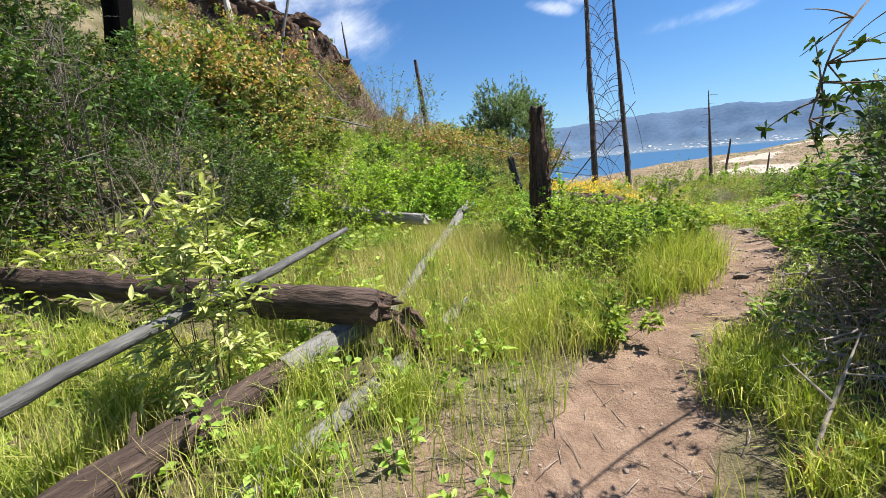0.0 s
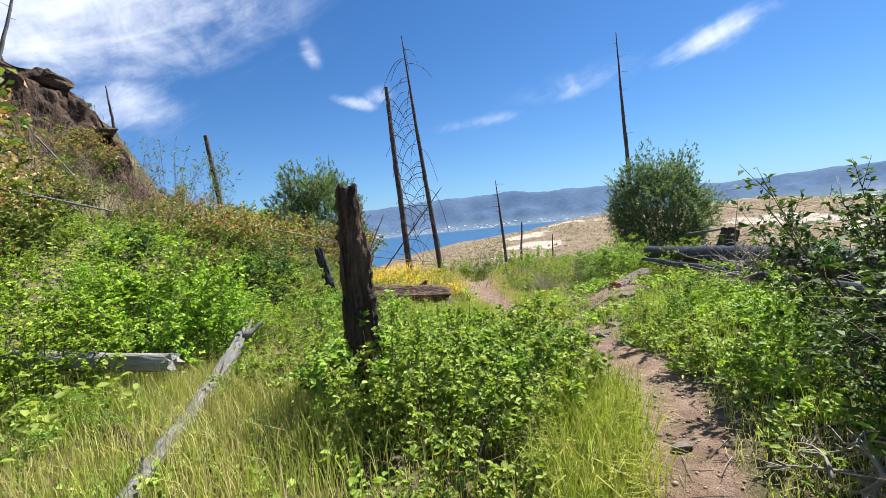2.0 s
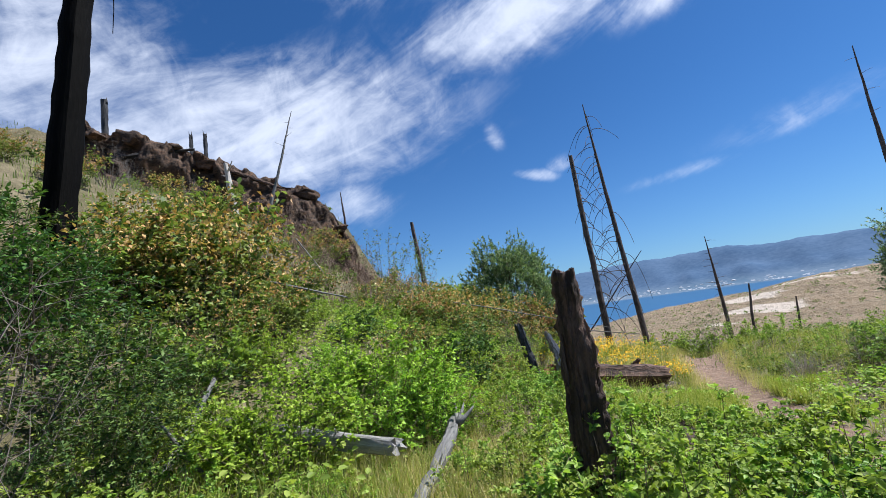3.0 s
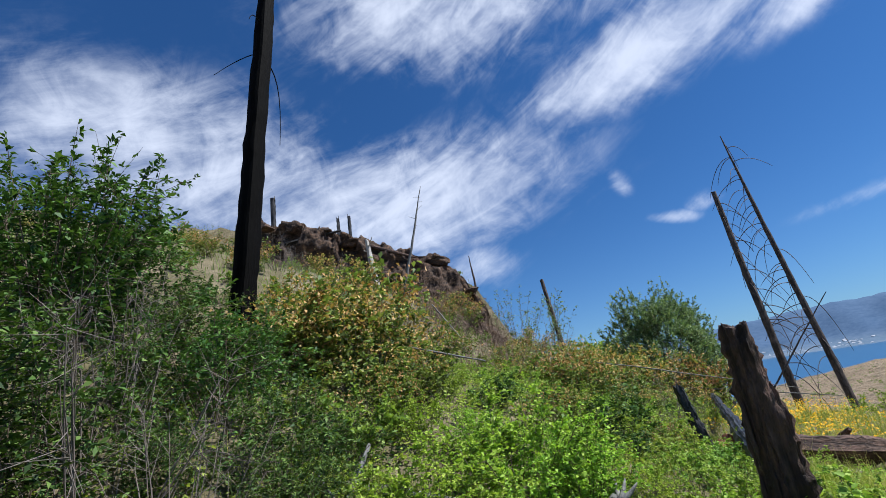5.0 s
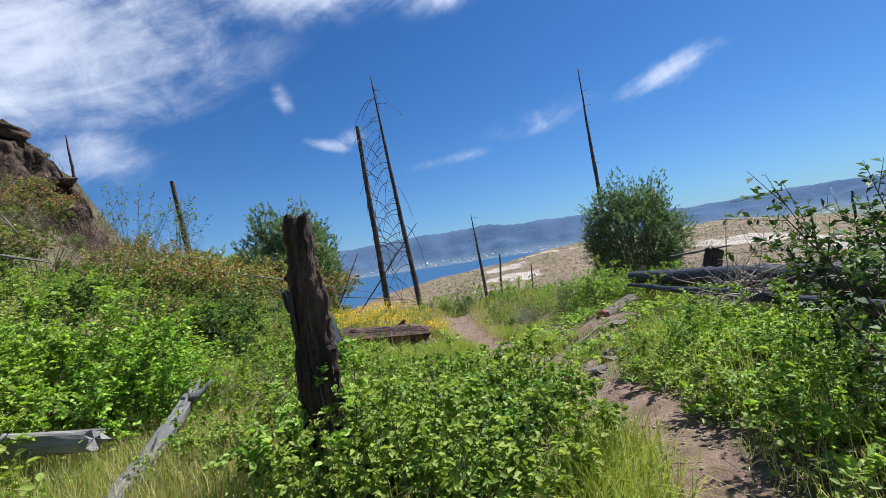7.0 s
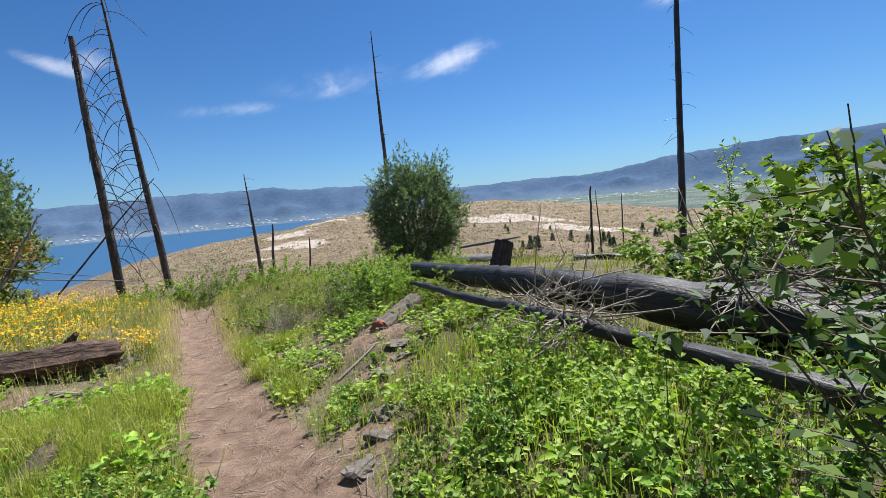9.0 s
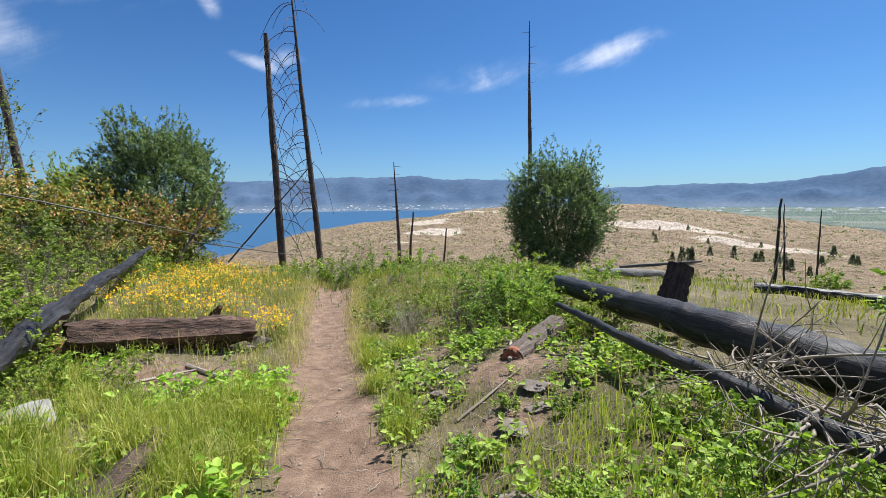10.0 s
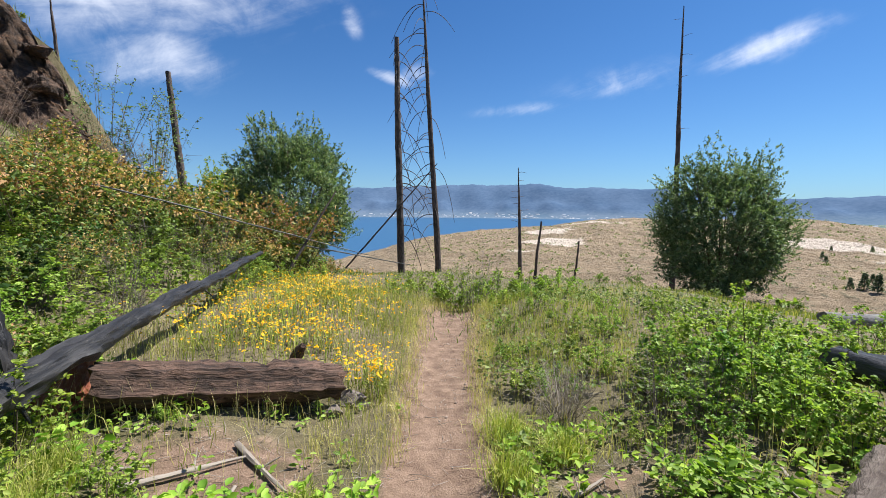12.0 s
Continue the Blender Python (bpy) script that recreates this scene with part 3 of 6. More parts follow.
gx, gy = axis_steps(-60, -4.5, 6, 46, 0.08, 0.9), axis_steps(-34, -0.5, 15, 52, 0.08, 0.9)
X, Y = np.meshgrid(gx, gy)
V = np.stack([X, Y, hgt(X, Y)], -1).reshape(-1, 3)
nx = len(gx)
i, j = np.meshgrid(np.arange(nx - 1), np.arange(len(gy) - 1))
q = (j * nx + i).ravel()
me = make_mesh("ground", V, np.stack([q, q + 1, q + 1 + nx, q + nx], -1), M_GROUND, True)
me.attributes.new("worn", "FLOAT", "POINT").data.foreach_set("value", worn_at(V[:, 0], V[:, 1]).astype(np.float32))
ground = tagged(new("ground", me), "hillside of brown dirt and duff with a worn footpath", "ground", kind="structure")

# the dry headland, the valley floor and the lake's bed, round the hill
CREST_A = [-180, -40, -14, -10, -6, -3.6, 3, 10, 20, 30, 41, 48, 56, 65, 80, 110, 180]
CREST_Z = [-60, -70, -72, -62, -50, -39, -29, -20, -10, -8, -7.5, -14, -26, -34, -34, -40, -60]


def valley_height(a, d):
    crest = np.interp(a, CREST_A, CREST_Z)
    x, y = 1 + d * np.sin(np.radians(a)), 6 + d * np.cos(np.radians(a))
    n = np.sin(x * 0.031 + 1) * np.sin(y * 0.027) * 2.2 + np.sin(x * 0.083 + y * 0.05) * np.sin(y * 0.071 - x * 0.02) * 1.0 + np.sin(x * 0.19) * np.sin(y * 0.23 + 0.7) * 0.55 + np.sin(x * 0.37 + y * 0.16) * np.sin(y * 0.33 - x * 0.11 + 2) * 0.5
    inner = np.interp(d, [0, 30, 42, 60, 100, 160], [-6, -6, -7, -13, -21, -26])
    rise = smoothstep(150, 520, d)
    z = inner * (1 - rise) + crest * rise + n * smoothstep(60, 140, d)
    floor = np.where(a > 36, -70.0, -92.0)
    z = z + (floor - z) * smoothstep(540, 950, d)
    return z


def polar_sheet(name, radii, mat, height):
    an = np.concatenate([np.arange(-180, -86, 3.0), np.arange(-86, 92, 0.6), np.arange(92, 180, 3.0)])
    A, D = np.meshgrid(an, radii)
    V = np.stack([1 + D * np.sin(np.radians(A)), 6 + D * np.cos(np.radians(A)), height(A, D)], -1).reshape(-1, 3)
    n = len(an)
    i, j = np.meshgrid(np.arange(n), np.arange(len(radii) - 1))
    k = (i + 1) % n
    F = np.stack([j * n + i, (j + 1) * n + i, (j + 1) * n + k, j * n + k], -1).reshape(-1, 4)
    return make_mesh(name, V, F, mat, True), A.ravel(), D.ravel()


radii = np.concatenate([np.linspace(30, 150, 40), np.linspace(153, 560, 100), np.geomspace(575, 3720, 40)])
me, A, D = polar_sheet("valley", radii, M_VALLEY, valley_height)


def patch(a0, d0, wa, wd, k=1.0):
    return k * np.exp(-(((A - a0) / wa) ** 2 + ((D - d0) / wd) ** 2))


bare = np.maximum.reduce([patch(14.5, 330, 4.5, 22), patch(14, 400, 3.5, 25), patch(11, 270, 3, 12, 0.8), patch(43, 330, 8, 16, 1.1), patch(52, 300, 7, 14), patch(19, 480, 5, 30, 0.8)])
me.attributes.new("bare", "FLOAT", "POINT").data.foreach_set("value", bare.astype(np.float32))
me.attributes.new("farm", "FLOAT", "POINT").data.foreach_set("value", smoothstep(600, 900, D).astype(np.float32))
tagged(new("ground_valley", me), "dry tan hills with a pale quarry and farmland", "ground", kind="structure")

LAKE = -75.0
me = make_mesh("lake", [(-4900, -4900, LAKE), (4900, -4900, LAKE), (4900, 4900, LAKE), (-4900, 4900, LAKE)], [(0, 1, 2, 3)], M_WATER)
tagged(new("water", me), "broad blue lake below the hills", "lake", kind="structure")

RIDGE_A = [-180, -90, -40, -12, 0, 4, 13.5, 15.5, 20, 27, 31, 36, 42, 47, 52, 56, 60, 66, 75, 90, 120, 180]
RIDGE_E = [2.2, 2.2, 2.2, 2.3, 2.8, 2.95, 3.1, 2.55, 2.65, 2.4, 1.7, 1.3, 1.35, 1.55, 1.4, 1.9, 2.6, 3.0, 3.3, 3.0, 2.2, 2.2]


def mountain_height(a, d):
    e = np.interp(a - 0.4, RIDGE_A, RIDGE_E) * 0.5 + np.interp(a + 0.4, RIDGE_A, RIDGE_E) * 0.5 + 0.10 * np.sin(a * 1.1) * np.sin(a * 0.63 + 1)
    e = e + (0.035 * np.sin(a * 5.3 + 2) + 0.02 * np.sin(a * 9.7)) * smoothstep(4450, 4600, d)
    top = 1.8 + 4600 * np.tan(np.radians(e))
    t = smoothstep(3780, 4620, d)
    gully = np.sin(a * 0.9 + d * 0.003) * np.sin(a * 0.5 - d * 0.004) * 16 * t * (1 - t) * 4
    apron = -76 + 34 * smoothstep(3600, 4000, d)
    spur = 46 * np.exp(-(((d - 4060) / 110) ** 2)) * np.clip(0.35 + 0.65 * np.sin(a * 0.62 + 2) * np.sin(a * 0.29 + 0.5) + 0.2 * np.sin(a * 2.3), 0, 1)
    return apron + (top + 42) * t**1.25 + gully + spur - 220 * smoothstep(4620, 4900, d)


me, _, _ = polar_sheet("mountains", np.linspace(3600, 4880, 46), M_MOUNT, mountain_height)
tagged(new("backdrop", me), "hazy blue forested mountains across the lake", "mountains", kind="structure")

# ---------------------------------------------------------------- fallen and standing timber


def timber(name, ends, radii, mat, label, category, sides=16, rough=0.05, sag=0.0, k=28, group="", stubs=(), piece="trunk", ragged=0.35):
    """A trunk between two places, thick radii[0] at the first and radii[-1] at the last. Its z runs along it. stubs: (fraction, length, radius, turn) of broken limbs."""
    a, b = Vector(ends[0]), Vector(ends[1])
    root = tagged(new(name), label, category, group)
    root.empty_display_size = 0.1
    root.matrix_basis = Matrix.Translation(a) @ (b - a).to_track_quat("Z", "Y").to_matrix().to_4x4()
    L = (b - a).length
    s = np.linspace(0, 1, k)
    wob = np.cumsum(rng.normal(size=(k, 2)), 0) * 0.0016 * min(L, 4)
    P = np.stack([wob[:, 0], wob[:, 1] - sag * 4 * s * (1 - s), s * L], -1)
    R = np.interp(s, np.linspace(0, 1, len(radii)), radii) * (1 + 0.025 * rng.normal(size=k) + rough * 0.8 * np.sin(np.linspace(0, 2.2 * L + 3, k) + rng.uniform(0, 6)) * np.sin(np.linspace(0, 5.1 * L, k)))
    V, F = tubes(P[None], R[None], sides, rough)
    V = V.reshape(k + 2, sides, 3)
    torn = rng.uniform(-0.5, 1.0, (2, sides)) * ragged
    V[1, :, 2] -= torn[0] * R[0]
    V[-2, :, 2] += torn[1] * R[-1]
    trunk = part(piece, make_mesh(name + " trunk", V.reshape(-1, 3), F, mat, True), root)
    for f, ln, r, turn in stubs:
        c = P[int(f * (k - 1))]
        d = np.array([[math.cos(radians(turn)), math.sin(radians(turn)), 0.45]])
        B = bent(c[None], d, ln, 5, 0.0, 0.12)
        part("branch_stub", make_mesh(name + " stub", *tubes(B, np.linspace(1, 0.35, 5)[None] * r, 6, 0.08), mat, True), trunk)
    return root


def splinters(root, z, r, n, length, mat, name="splinter"):
    """Torn wood standing up round a broken top."""
    for i in range(n):
        a = i * 2 * math.pi / n + rng.uniform(-0.3, 0.3)
        p = np.array([[math.cos(a) * r, math.sin(a) * r, z - length * 0.5]])
        B = bent(p, np.array([[0.05 * math.cos(a), 0.05 * math.sin(a), 1.0]]), length * rng.uniform(0.6, 1.3), 4, 0.0, 0.05)
        part(name, make_mesh("splinter", *tubes(B, np.array([[1.0, 0.8, 0.5, 0.1]]) * r * 0.55, 5, 0.1), mat), root)


def snag(name, x, y, z0, z1, r0, r1, branches, reach, label, lean=(0.0, 0.0), mat=None, droop=0.75, low=0.2, limb=0.013, away=None, top=True):
    """A fire-killed tree: a bare tapering trunk, with thin limbs that arch out and hang."""
    mat = mat or M_SNAG
    root = timber(name, ((x, y, z0), (x + lean[0], y + lean[1], z1)), (r0, r0 * 0.75 + r1 * 0.25, (r0 + r1) / 2, r1), mat, label, "dead tree", 10, 0.05, k=36)
    L = math.dist((x, y, z0), (x + lean[0], y + lean[1], z1))
    inv = root.matrix_basis.to_3x3().inverted()
    for i in range(branches):
        f = low + (0.97 - low) * (i + rng.uniform(0, 1)) / branches
        a = rng.uniform(0, 360) if away is None else rng.normal(away, 60)
        d = inv @ Vector((math.cos(radians(a)), math.sin(radians(a)), rng.uniform(0.0, 0.5)))
        down = inv @ Vector((0, 0, -1))
        k = 9
        s = np.linspace(0, 1, k)[:, None]
        ln = reach * rng.uniform(0.45, 1.1) * (1.15 - 0.6 * f)
        P = np.array([[0, 0, f * L]]) + ln * (s * np.array(d)[None] + s**2 * (np.array(down)[None] * droop * rng.uniform(0.6, 1.4) + rng.normal(size=(1, 3)) * 0.12))
        part("branch", make_mesh("branch", *tubes(P[None], (np.linspace(1, 0.4, k) * limb)[None], 4), mat), root)
    return root


def on(x, y, up=0.0):
    return (x, y, hz(x, y) + up)


# the burnt stump by the trail
st = timber("burnt_stump", ((-0.80, 5.03, hz(-0.80, 5.03) - 0.1), (-0.765, 5.03, 1.94)), (0.085, 0.082, 0.078, 0.076, 0.072, 0.068, 0.066), M_CHARBROWN, "tall burnt brown tree stump with a broken top among shrubs", "tree stump", 34, 0.13, k=70, ragged=0.5)
side = np.array(st.matrix_basis.to_3x3().inverted() @ Vector((0.068, -0.02, 0)))
k = 46
P = np.array([side * f for f in np.linspace(1.15, 0.85, k)]) + np.stack([0 * np.arange(k), 0 * np.arange(k), np.linspace(0.05, 1.36, k)], -1)
part("shoulder", make_mesh("stump shoulder", *tubes(P[None], (np.interp(np.arange(k), [0, k * 0.85, k - 1], [0.082, 0.070, 0.04]) * (1 + 0.06 * rng.normal(size=k)))[None], 28, 0.13), M_CHARBROWN, True), st, "blackened second stem, broken off lower")
splinters(st, 1.64, 0.05, 8, 0.07, M_CHARBROWN)
for a in np.arange(11) * 0.58:
    k = 9
    z0, ln = rng.uniform(0.5, 1.3), rng.uniform(0.15, 0.4)
    P = np.stack([np.full(k, math.cos(a) * 0.082), np.full(k, math.sin(a) * 0.082), z0 + ln * np.linspace(0, 1, k)], -1) + rng.normal(size=(k, 3)) * 0.003
    part("bark_flake", make_mesh("bark flake", *tubes(P[None], (np.sin(np.linspace(0.3, 2.9, k)) * 0.019)[None], 6, 0.15), M_BARK, True), st.children[0])
st = timber("charred_stub", ((-1.98, 10.9, hz(-2.0, 10.7) - 0.1), (-2.28, 11.0, 1.36)), (0.12, 0.10, 0.085, 0.08), M_CHAR, "black charred stub of a tree with a torn top", "tree stump", 18, 0.16, k=30, ragged=0.9)
splinters(st, 0.85, 0.05, 5, 0.2, M_GREY)
timber("decayed_log", ((-0.12, 6.4, 0.30), (0.06, 8.75, 0.22)), (0.07, 0.085, 0.085, 0.07), M_BARK, "decayed brown log half sunk in plants", "log", 14, 0.12, k=30)
# logs at the start
timber("dark_log", ((-2.36, 0.0, 0.14), (-1.76, 2.46, 0.36)), (0.115, 0.11, 0.10, 0.09), M_BARK, "dark brown log with peeling bark lying in grass", "log", 18, 0.06, stubs=((0.45, 0.25, 0.03, 40), (0.6, 0.16, 0.025, 150)), k=40)
part("bare_end", make_mesh("bare end", *tubes(np.array([[[0, 0, 1.95], [0, 0, 2.25], [0, 0.0, 2.66]]]), np.array([[0.097, 0.099, 0.094]]), 18, 0.01), M_GREY, True), bpy.data.objects["dark_log"], "weathered grey end with the bark gone")
lg = timber("brown_log", ((-5.7, 2.46, 0.72), (-1.50, 2.50, 0.53)), (0.12, 0.125, 0.12, 0.12), M_BARK, "thick reddish-brown log with a broken crumbling end", "log", 20, 0.08, stubs=((0.5, 0.2, 0.03, 60),), k=44)
splinters(lg, 4.2, 0.075, 9, 0.16, M_CHARBROWN, "broken_end")
for z0, ln, turn in ((0.5, 0.9, 20), (1.7, 0.7, 70), (2.6, 0.5, 40)):
    P = np.stack([np.full(9, math.cos(radians(turn)) * 0.105), np.full(9, math.sin(radians(turn)) * 0.105), z0 + ln * np.linspace(0, 1, 9)], -1)
    part("bare_patch", make_mesh("bare patch", *tubes(P[None], (np.sin(np.linspace(0.2, 2.95, 9)) * 0.03)[None], 7, 0.08), M_WHITEWOOD, True), lg.children[0], "pale patch where the bark has fallen off")
FRAGMENTS = ((-1.36, 2.56, 0.40, 0.10), (-1.27, 2.50, 0.33, 0.08))
for x, y, z, r in FRAGMENTS:
    timber("log_fragment", ((x - 0.06, y, z + 0.05), (x + 0.06, y + 0.02, z - 0.12)), (r * 0.8, r, r * 0.6), M_CHARBROWN, "crumbling dark fragment of a broken log", "log", 12, 0.22, k=8)
timber("grey_pole", ((-1.88, 0.15, 0.76), (-2.97, 4.45, 0.77)), (0.034, 0.037, 0.038, 0.03), M_DRIFT, "smooth grey fallen pole leaning across a log", "log", 12, 0.03, k=30)
gl = timber("grey_log", ((-1.70, 2.85, 0.29), (-2.24, 6.85, 0.66)), (0.042, 0.05, 0.058, 0.066), M_GREY, "weathered grey log with a pronged root end in grass", "log", 16, 0.09, k=48, stubs=((0.2, 0.1, 0.014, 60), (0.38, 0.12, 0.016, 100), (0.55, 0.09, 0.014, 30), (0.72, 0.13, 0.016, 120)))
for dx, dy, dz, ln in ((-0.9, 0.5, 0.5, 0.2), (0.35, 0.5, 1.0, 0.22), (-0.4, 0.8, 0.8, 0.15)):
    B = bent(np.array([[0, 0, 3.9]]), np.array([[dx, dy, dz]]), ln, 5, 0.0, 0.15)
    part("prong", make_mesh("prong", *tubes(B, np.array([[1, 0.8, 0.6, 0.4, 0.15]]) * 0.042, 6, 0.1), M_GREY), gl)
timber("thin_grey_log", ((-1.52, 1.0, 0.16), (-1.10, 4.1, 0.33)), (0.045, 0.045, 0.045, 0.03), M_GREY, "thin weathered grey log sunk in grass", "log", 10, 0.08, k=30)
timber("white_log", ((-7.3, 6.4, 1.12), (-2.55, 5.86, 0.70)), (0.11, 0.11, 0.10, 0.085), M_WHITEGREY, "pale barkless log under a bright green bush", "log", 16, 0.08, stubs=((0.7, 0.2, 0.02, 70), (0.86, 0.15, 0.02, 130)), ragged=0.9)
timber("dead_stake", ((-4.58, 5.0, 0.45), (-4.93, 6.13, 1.42)), (0.05, 0.045, 0.025), M_GREY, "grey dead stem leaning in the bushes", "branch", 8, 0.06, k=14)
timber("rotten_log", ((-3.1, 5.5, 0.42), (-2.1, 4.75, 0.34)), (0.06, 0.07, 0.04), M_BARK, "rotten brown log piece on dry duff", "log", 10, 0.12, k=16)
timber("red_log", (on(0.66, 1.80, 0.03), on(1.35, 2.05, 0.03)), (0.035, 0.05, 0.045), M_RED, "rotten log piece with red crumbling wood", "log", 12, 0.14, k=16)
timber("pale_twig", ((0.66, 1.75, 0.2), (0.98, 2.2, 0.58)), (0.009, 0.007, 0.003), M_TWIG, "pale dead forked branch standing in grass", "branch", 6, 0.05, k=10, stubs=((0.55, 0.22, 0.007, 30), (0.75, 0.14, 0.005, 200)), piece="stem")
# logs further along
ll = timber("charred_log", ((-1.19, 8.95, 0.515), (-2.75, 17.6, 0.76)), (0.085, 0.095, 0.082, 0.075, 0.065, 0.055, 0.04), M_CHAR, "long slender charred black log leaning over another", "log", 22, 0.15, sag=-0.04, k=90, stubs=((0.16, 0.3, 0.02, 250), (0.48, 0.2, 0.015, 160), (0.56, 0.25, 0.015, 230)))
timber("mossy_log", ((-1.5, 11.1, 0.34), (0.27, 11.95, 0.03)), (0.18, 0.20, 0.20, 0.195, 0.19, 0.185, 0.16), M_CHARBROWN, "thick dark decaying log beside yellow flowers", "log", 20, 0.13, k=26)
timber("red_stump", ((-1.95, 11.2, hz(-1.95, 11.2) - 0.1), (-1.75, 11.3, 0.50)), (0.26, 0.22, 0.2, 0.1), M_RED, "low stump of rotten red wood under a log", "tree stump", 14, 0.2, k=14)
timber("brown_slab", ((-0.45, 12.7, 0.0), (-0.15, 12.15, 0.34)), (0.05, 0.07, 0.03), M_CHARBROWN, "dark brown broken bark slab by the flowers", "log", 8, 0.15, k=10)
bl = timber("big_log", ((4.545, 11.15, 0.56), (4.32, 4.3, 0.74)), (0.12, 0.16, 0.20, 0.225), M_CHAR, "big charred grey log with long drying cracks", "log", 24, 0.035, k=60, stubs=((0.3, 0.12, 0.02, 90), (0.42, 0.1, 0.02, 120), (0.55, 0.14, 0.025, 70)))
timber("slim_log", ((3.78, 9.8, 0.60), (3.30, 5.0, 0.72)), (0.03, 0.042, 0.052, 0.06, 0.068), M_CHAR, "slim grey log beside a bigger one", "log", 14, 0.04, k=40)
for side, r0, r1, z0, z1 in ((-0.6, 0.123, 0.215, 0.3, 6.6), (-1.5, 0.139, 0.188, 1.2, 4.2), (0.3, 0.157, 0.208, 2.4, 5.6)):
    s = np.linspace(0, 1, 40)
    rr = r0 + (r1 - r0) * s
    an = side + 0.10 * np.sin(s * 9 + side) + math.pi
    P = np.stack([np.cos(an) * rr, np.sin(an) * rr, z0 + (z1 - z0) * s], -1)
    part("crack", make_mesh("crack", *tubes(P[None], np.full((1, 40), 0.007), 5), M_BLACK), bl.children[0], "long black drying crack")
ch = timber("log_chunk", ((3.02, 9.33, 0.21), (3.93, 10.06, 0.30)), (0.125, 0.135, 0.12), M_SPLIT, "short split log with a red rotten end", "log", 22, 0.08, k=24, ragged=0.2)
part("red_end", make_mesh("red end", *tubes(np.array([[[0, 0, -0.03], [0, 0, -0.01], [0, 0, 0.05]]]), np.array([[0.095, 0.112, 0.118]]), 18, 0.07), M_RED), ch, "rotten red end")
timber("leaning_block", ((5.14, 9.66, 0.30), (5.47, 9.78, 0.96)), (0.15, 0.14, 0.135), M_BARK, "leaning brown broken trunk behind the big log", "log", 20, 0.10, k=20, ragged=0.06)
timber("propped_pole", ((4.75, 10.0, 0.96), (5.75, 9.75, 1.0)), (0.016, 0.02, 0.012), M_GREY, "pale dead pole lying across a leaning trunk", "log", 8, 0.08, k=14)
timber("far_log", (on(8.1, 15.3, 0.1), on(12.2, 17.2, 0.13)), (0.10, 0.12, 0.09), M_GREY, "grey log lying on the grassy slope", "log", 12, 0.08)
timber("far_log", (on(7.5, 8.2, 0.14), on(11, 10.2, 0.14)), (0.12, 0.14, 0.11), M_CHAR, "dark log lying on the grassy slope", "log", 12, 0.06)
timber("far_log", (on(12.5, 14.5, 0.12), on(14.5, 11.5, 0.25)), (0.15, 0.14, 0.11), M_CHAR, "dark log lying on the grassy slope", "log", 12, 0.06)
# poles and sticks on the slope above the flowers
for nm, a, b, r in (("leaning_pole", (-2.4, 18.6, 0.2), (-1.45, 19.6, 2.2), 0.035), ("fallen_pole", (-5.6, 16.6, 2.2), (-0.6, 19.8, 0.5), 0.02), ("fallen_pole", (-4.0, 20.5, 0.9), (0.4, 22.2, -0.1), 0.025), ("leaning_pole", (-2.0, 23.6, -0.4), (1.25, 24.2, 3.4), 0.035),
                    ("pale_branch", (-7.2, 9.9, 3.0), (-5.2, 9.6, 2.35), 0.025), ("pale_branch", (-8.2, 12.2, 4.4), (-6.6, 11.0, 3.1), 0.02), ("pale_branch", (-3.9, 5.2, 0.5), (-4.6, 5.1, 1.3), 0.02)):
    timber(nm, (a, b), (r, r * 0.9, r * 0.45), M_GREY if "pale" in nm or "fallen" in nm else M_SNAG, "thin weathered dead pole lying among bushes" if "fallen" in nm else "thin dead grey branch among green bushes" if "pale" in nm else "thin burnt pole leaning on the slope", "branch", 7, 0.06, k=16)
for a, b, r in (((-0.75, 10.2, 0.2), (-0.15, 10.75, 0.16), 0.022), ((-0.3, 10.9, 0.12), (0.25, 10.35, 0.10), 0.024), ((-0.1, 10.4, 0.1), (-0.05, 9.85, 0.16), 0.014), ((-1.3, 10.2, 0.32), (-0.7, 10.5, 0.2), 0.014), ((2.0, 9.4, 0.2), (2.45, 9.75, 0.3), 0.02),
                ((2.2, 8.6, 0.2), (2.9, 8.95, 0.27), 0.014), ((1.9, 10.2, 0.05), (2.4, 10.5, 0.15), 0.018), ((2.95, 9.25, 0.32), (3.4, 10.25, 0.5), 0.022), ((1.5, 3.2, 0.4), (2.1, 2.7, 0.5), 0.012), ((-1.2, 3.5, 0.35), (-0.6, 3.2, 0.3), 0.008)):
    a, b = (a[0], a[1], hz(a[0], a[1]) + r), (b[0], b[1], hz(b[0], b[1]) + r * 1.5)
    timber("stick", (a, b), (r, r * 0.85, r * 0.4), M_TWIG, "bleached dead stick on the ground", "stick", 7, 0.08, k=12, group="dead sticks on the ground", stubs=((0.6, 0.14, r * 0.4, 40),), piece="stem")

# standing burnt trees
snag("burnt_snag", -0.95, 36.0, hz(-0.95, 36) - 0.3, 12.1, 0.25, 0.15, 26, 3.2, "tall burnt dead pine with drooping bare branches", (-0.35, 0.0), away=-10, limb=0.033, droop=1.15)
snag("burnt_snag", 1.45, 36.2, hz(1.45, 36.2) - 0.3, 15.8, 0.21, 0.03, 38, 3.1, "tall thin burnt dead pine with drooping bare branches", (-1.2, 0.0), away=190, limb=0.03, droop=1.1)
snag("burnt_snag", 9.2, 48.5, hz(9.2, 48.5) - 0.4, 5.5, 0.22, 0.03, 16, 1.4, "small thin burnt snag on the brow", (-0.6, 0.0), low=0.45, droop=0.2, limb=0.022)
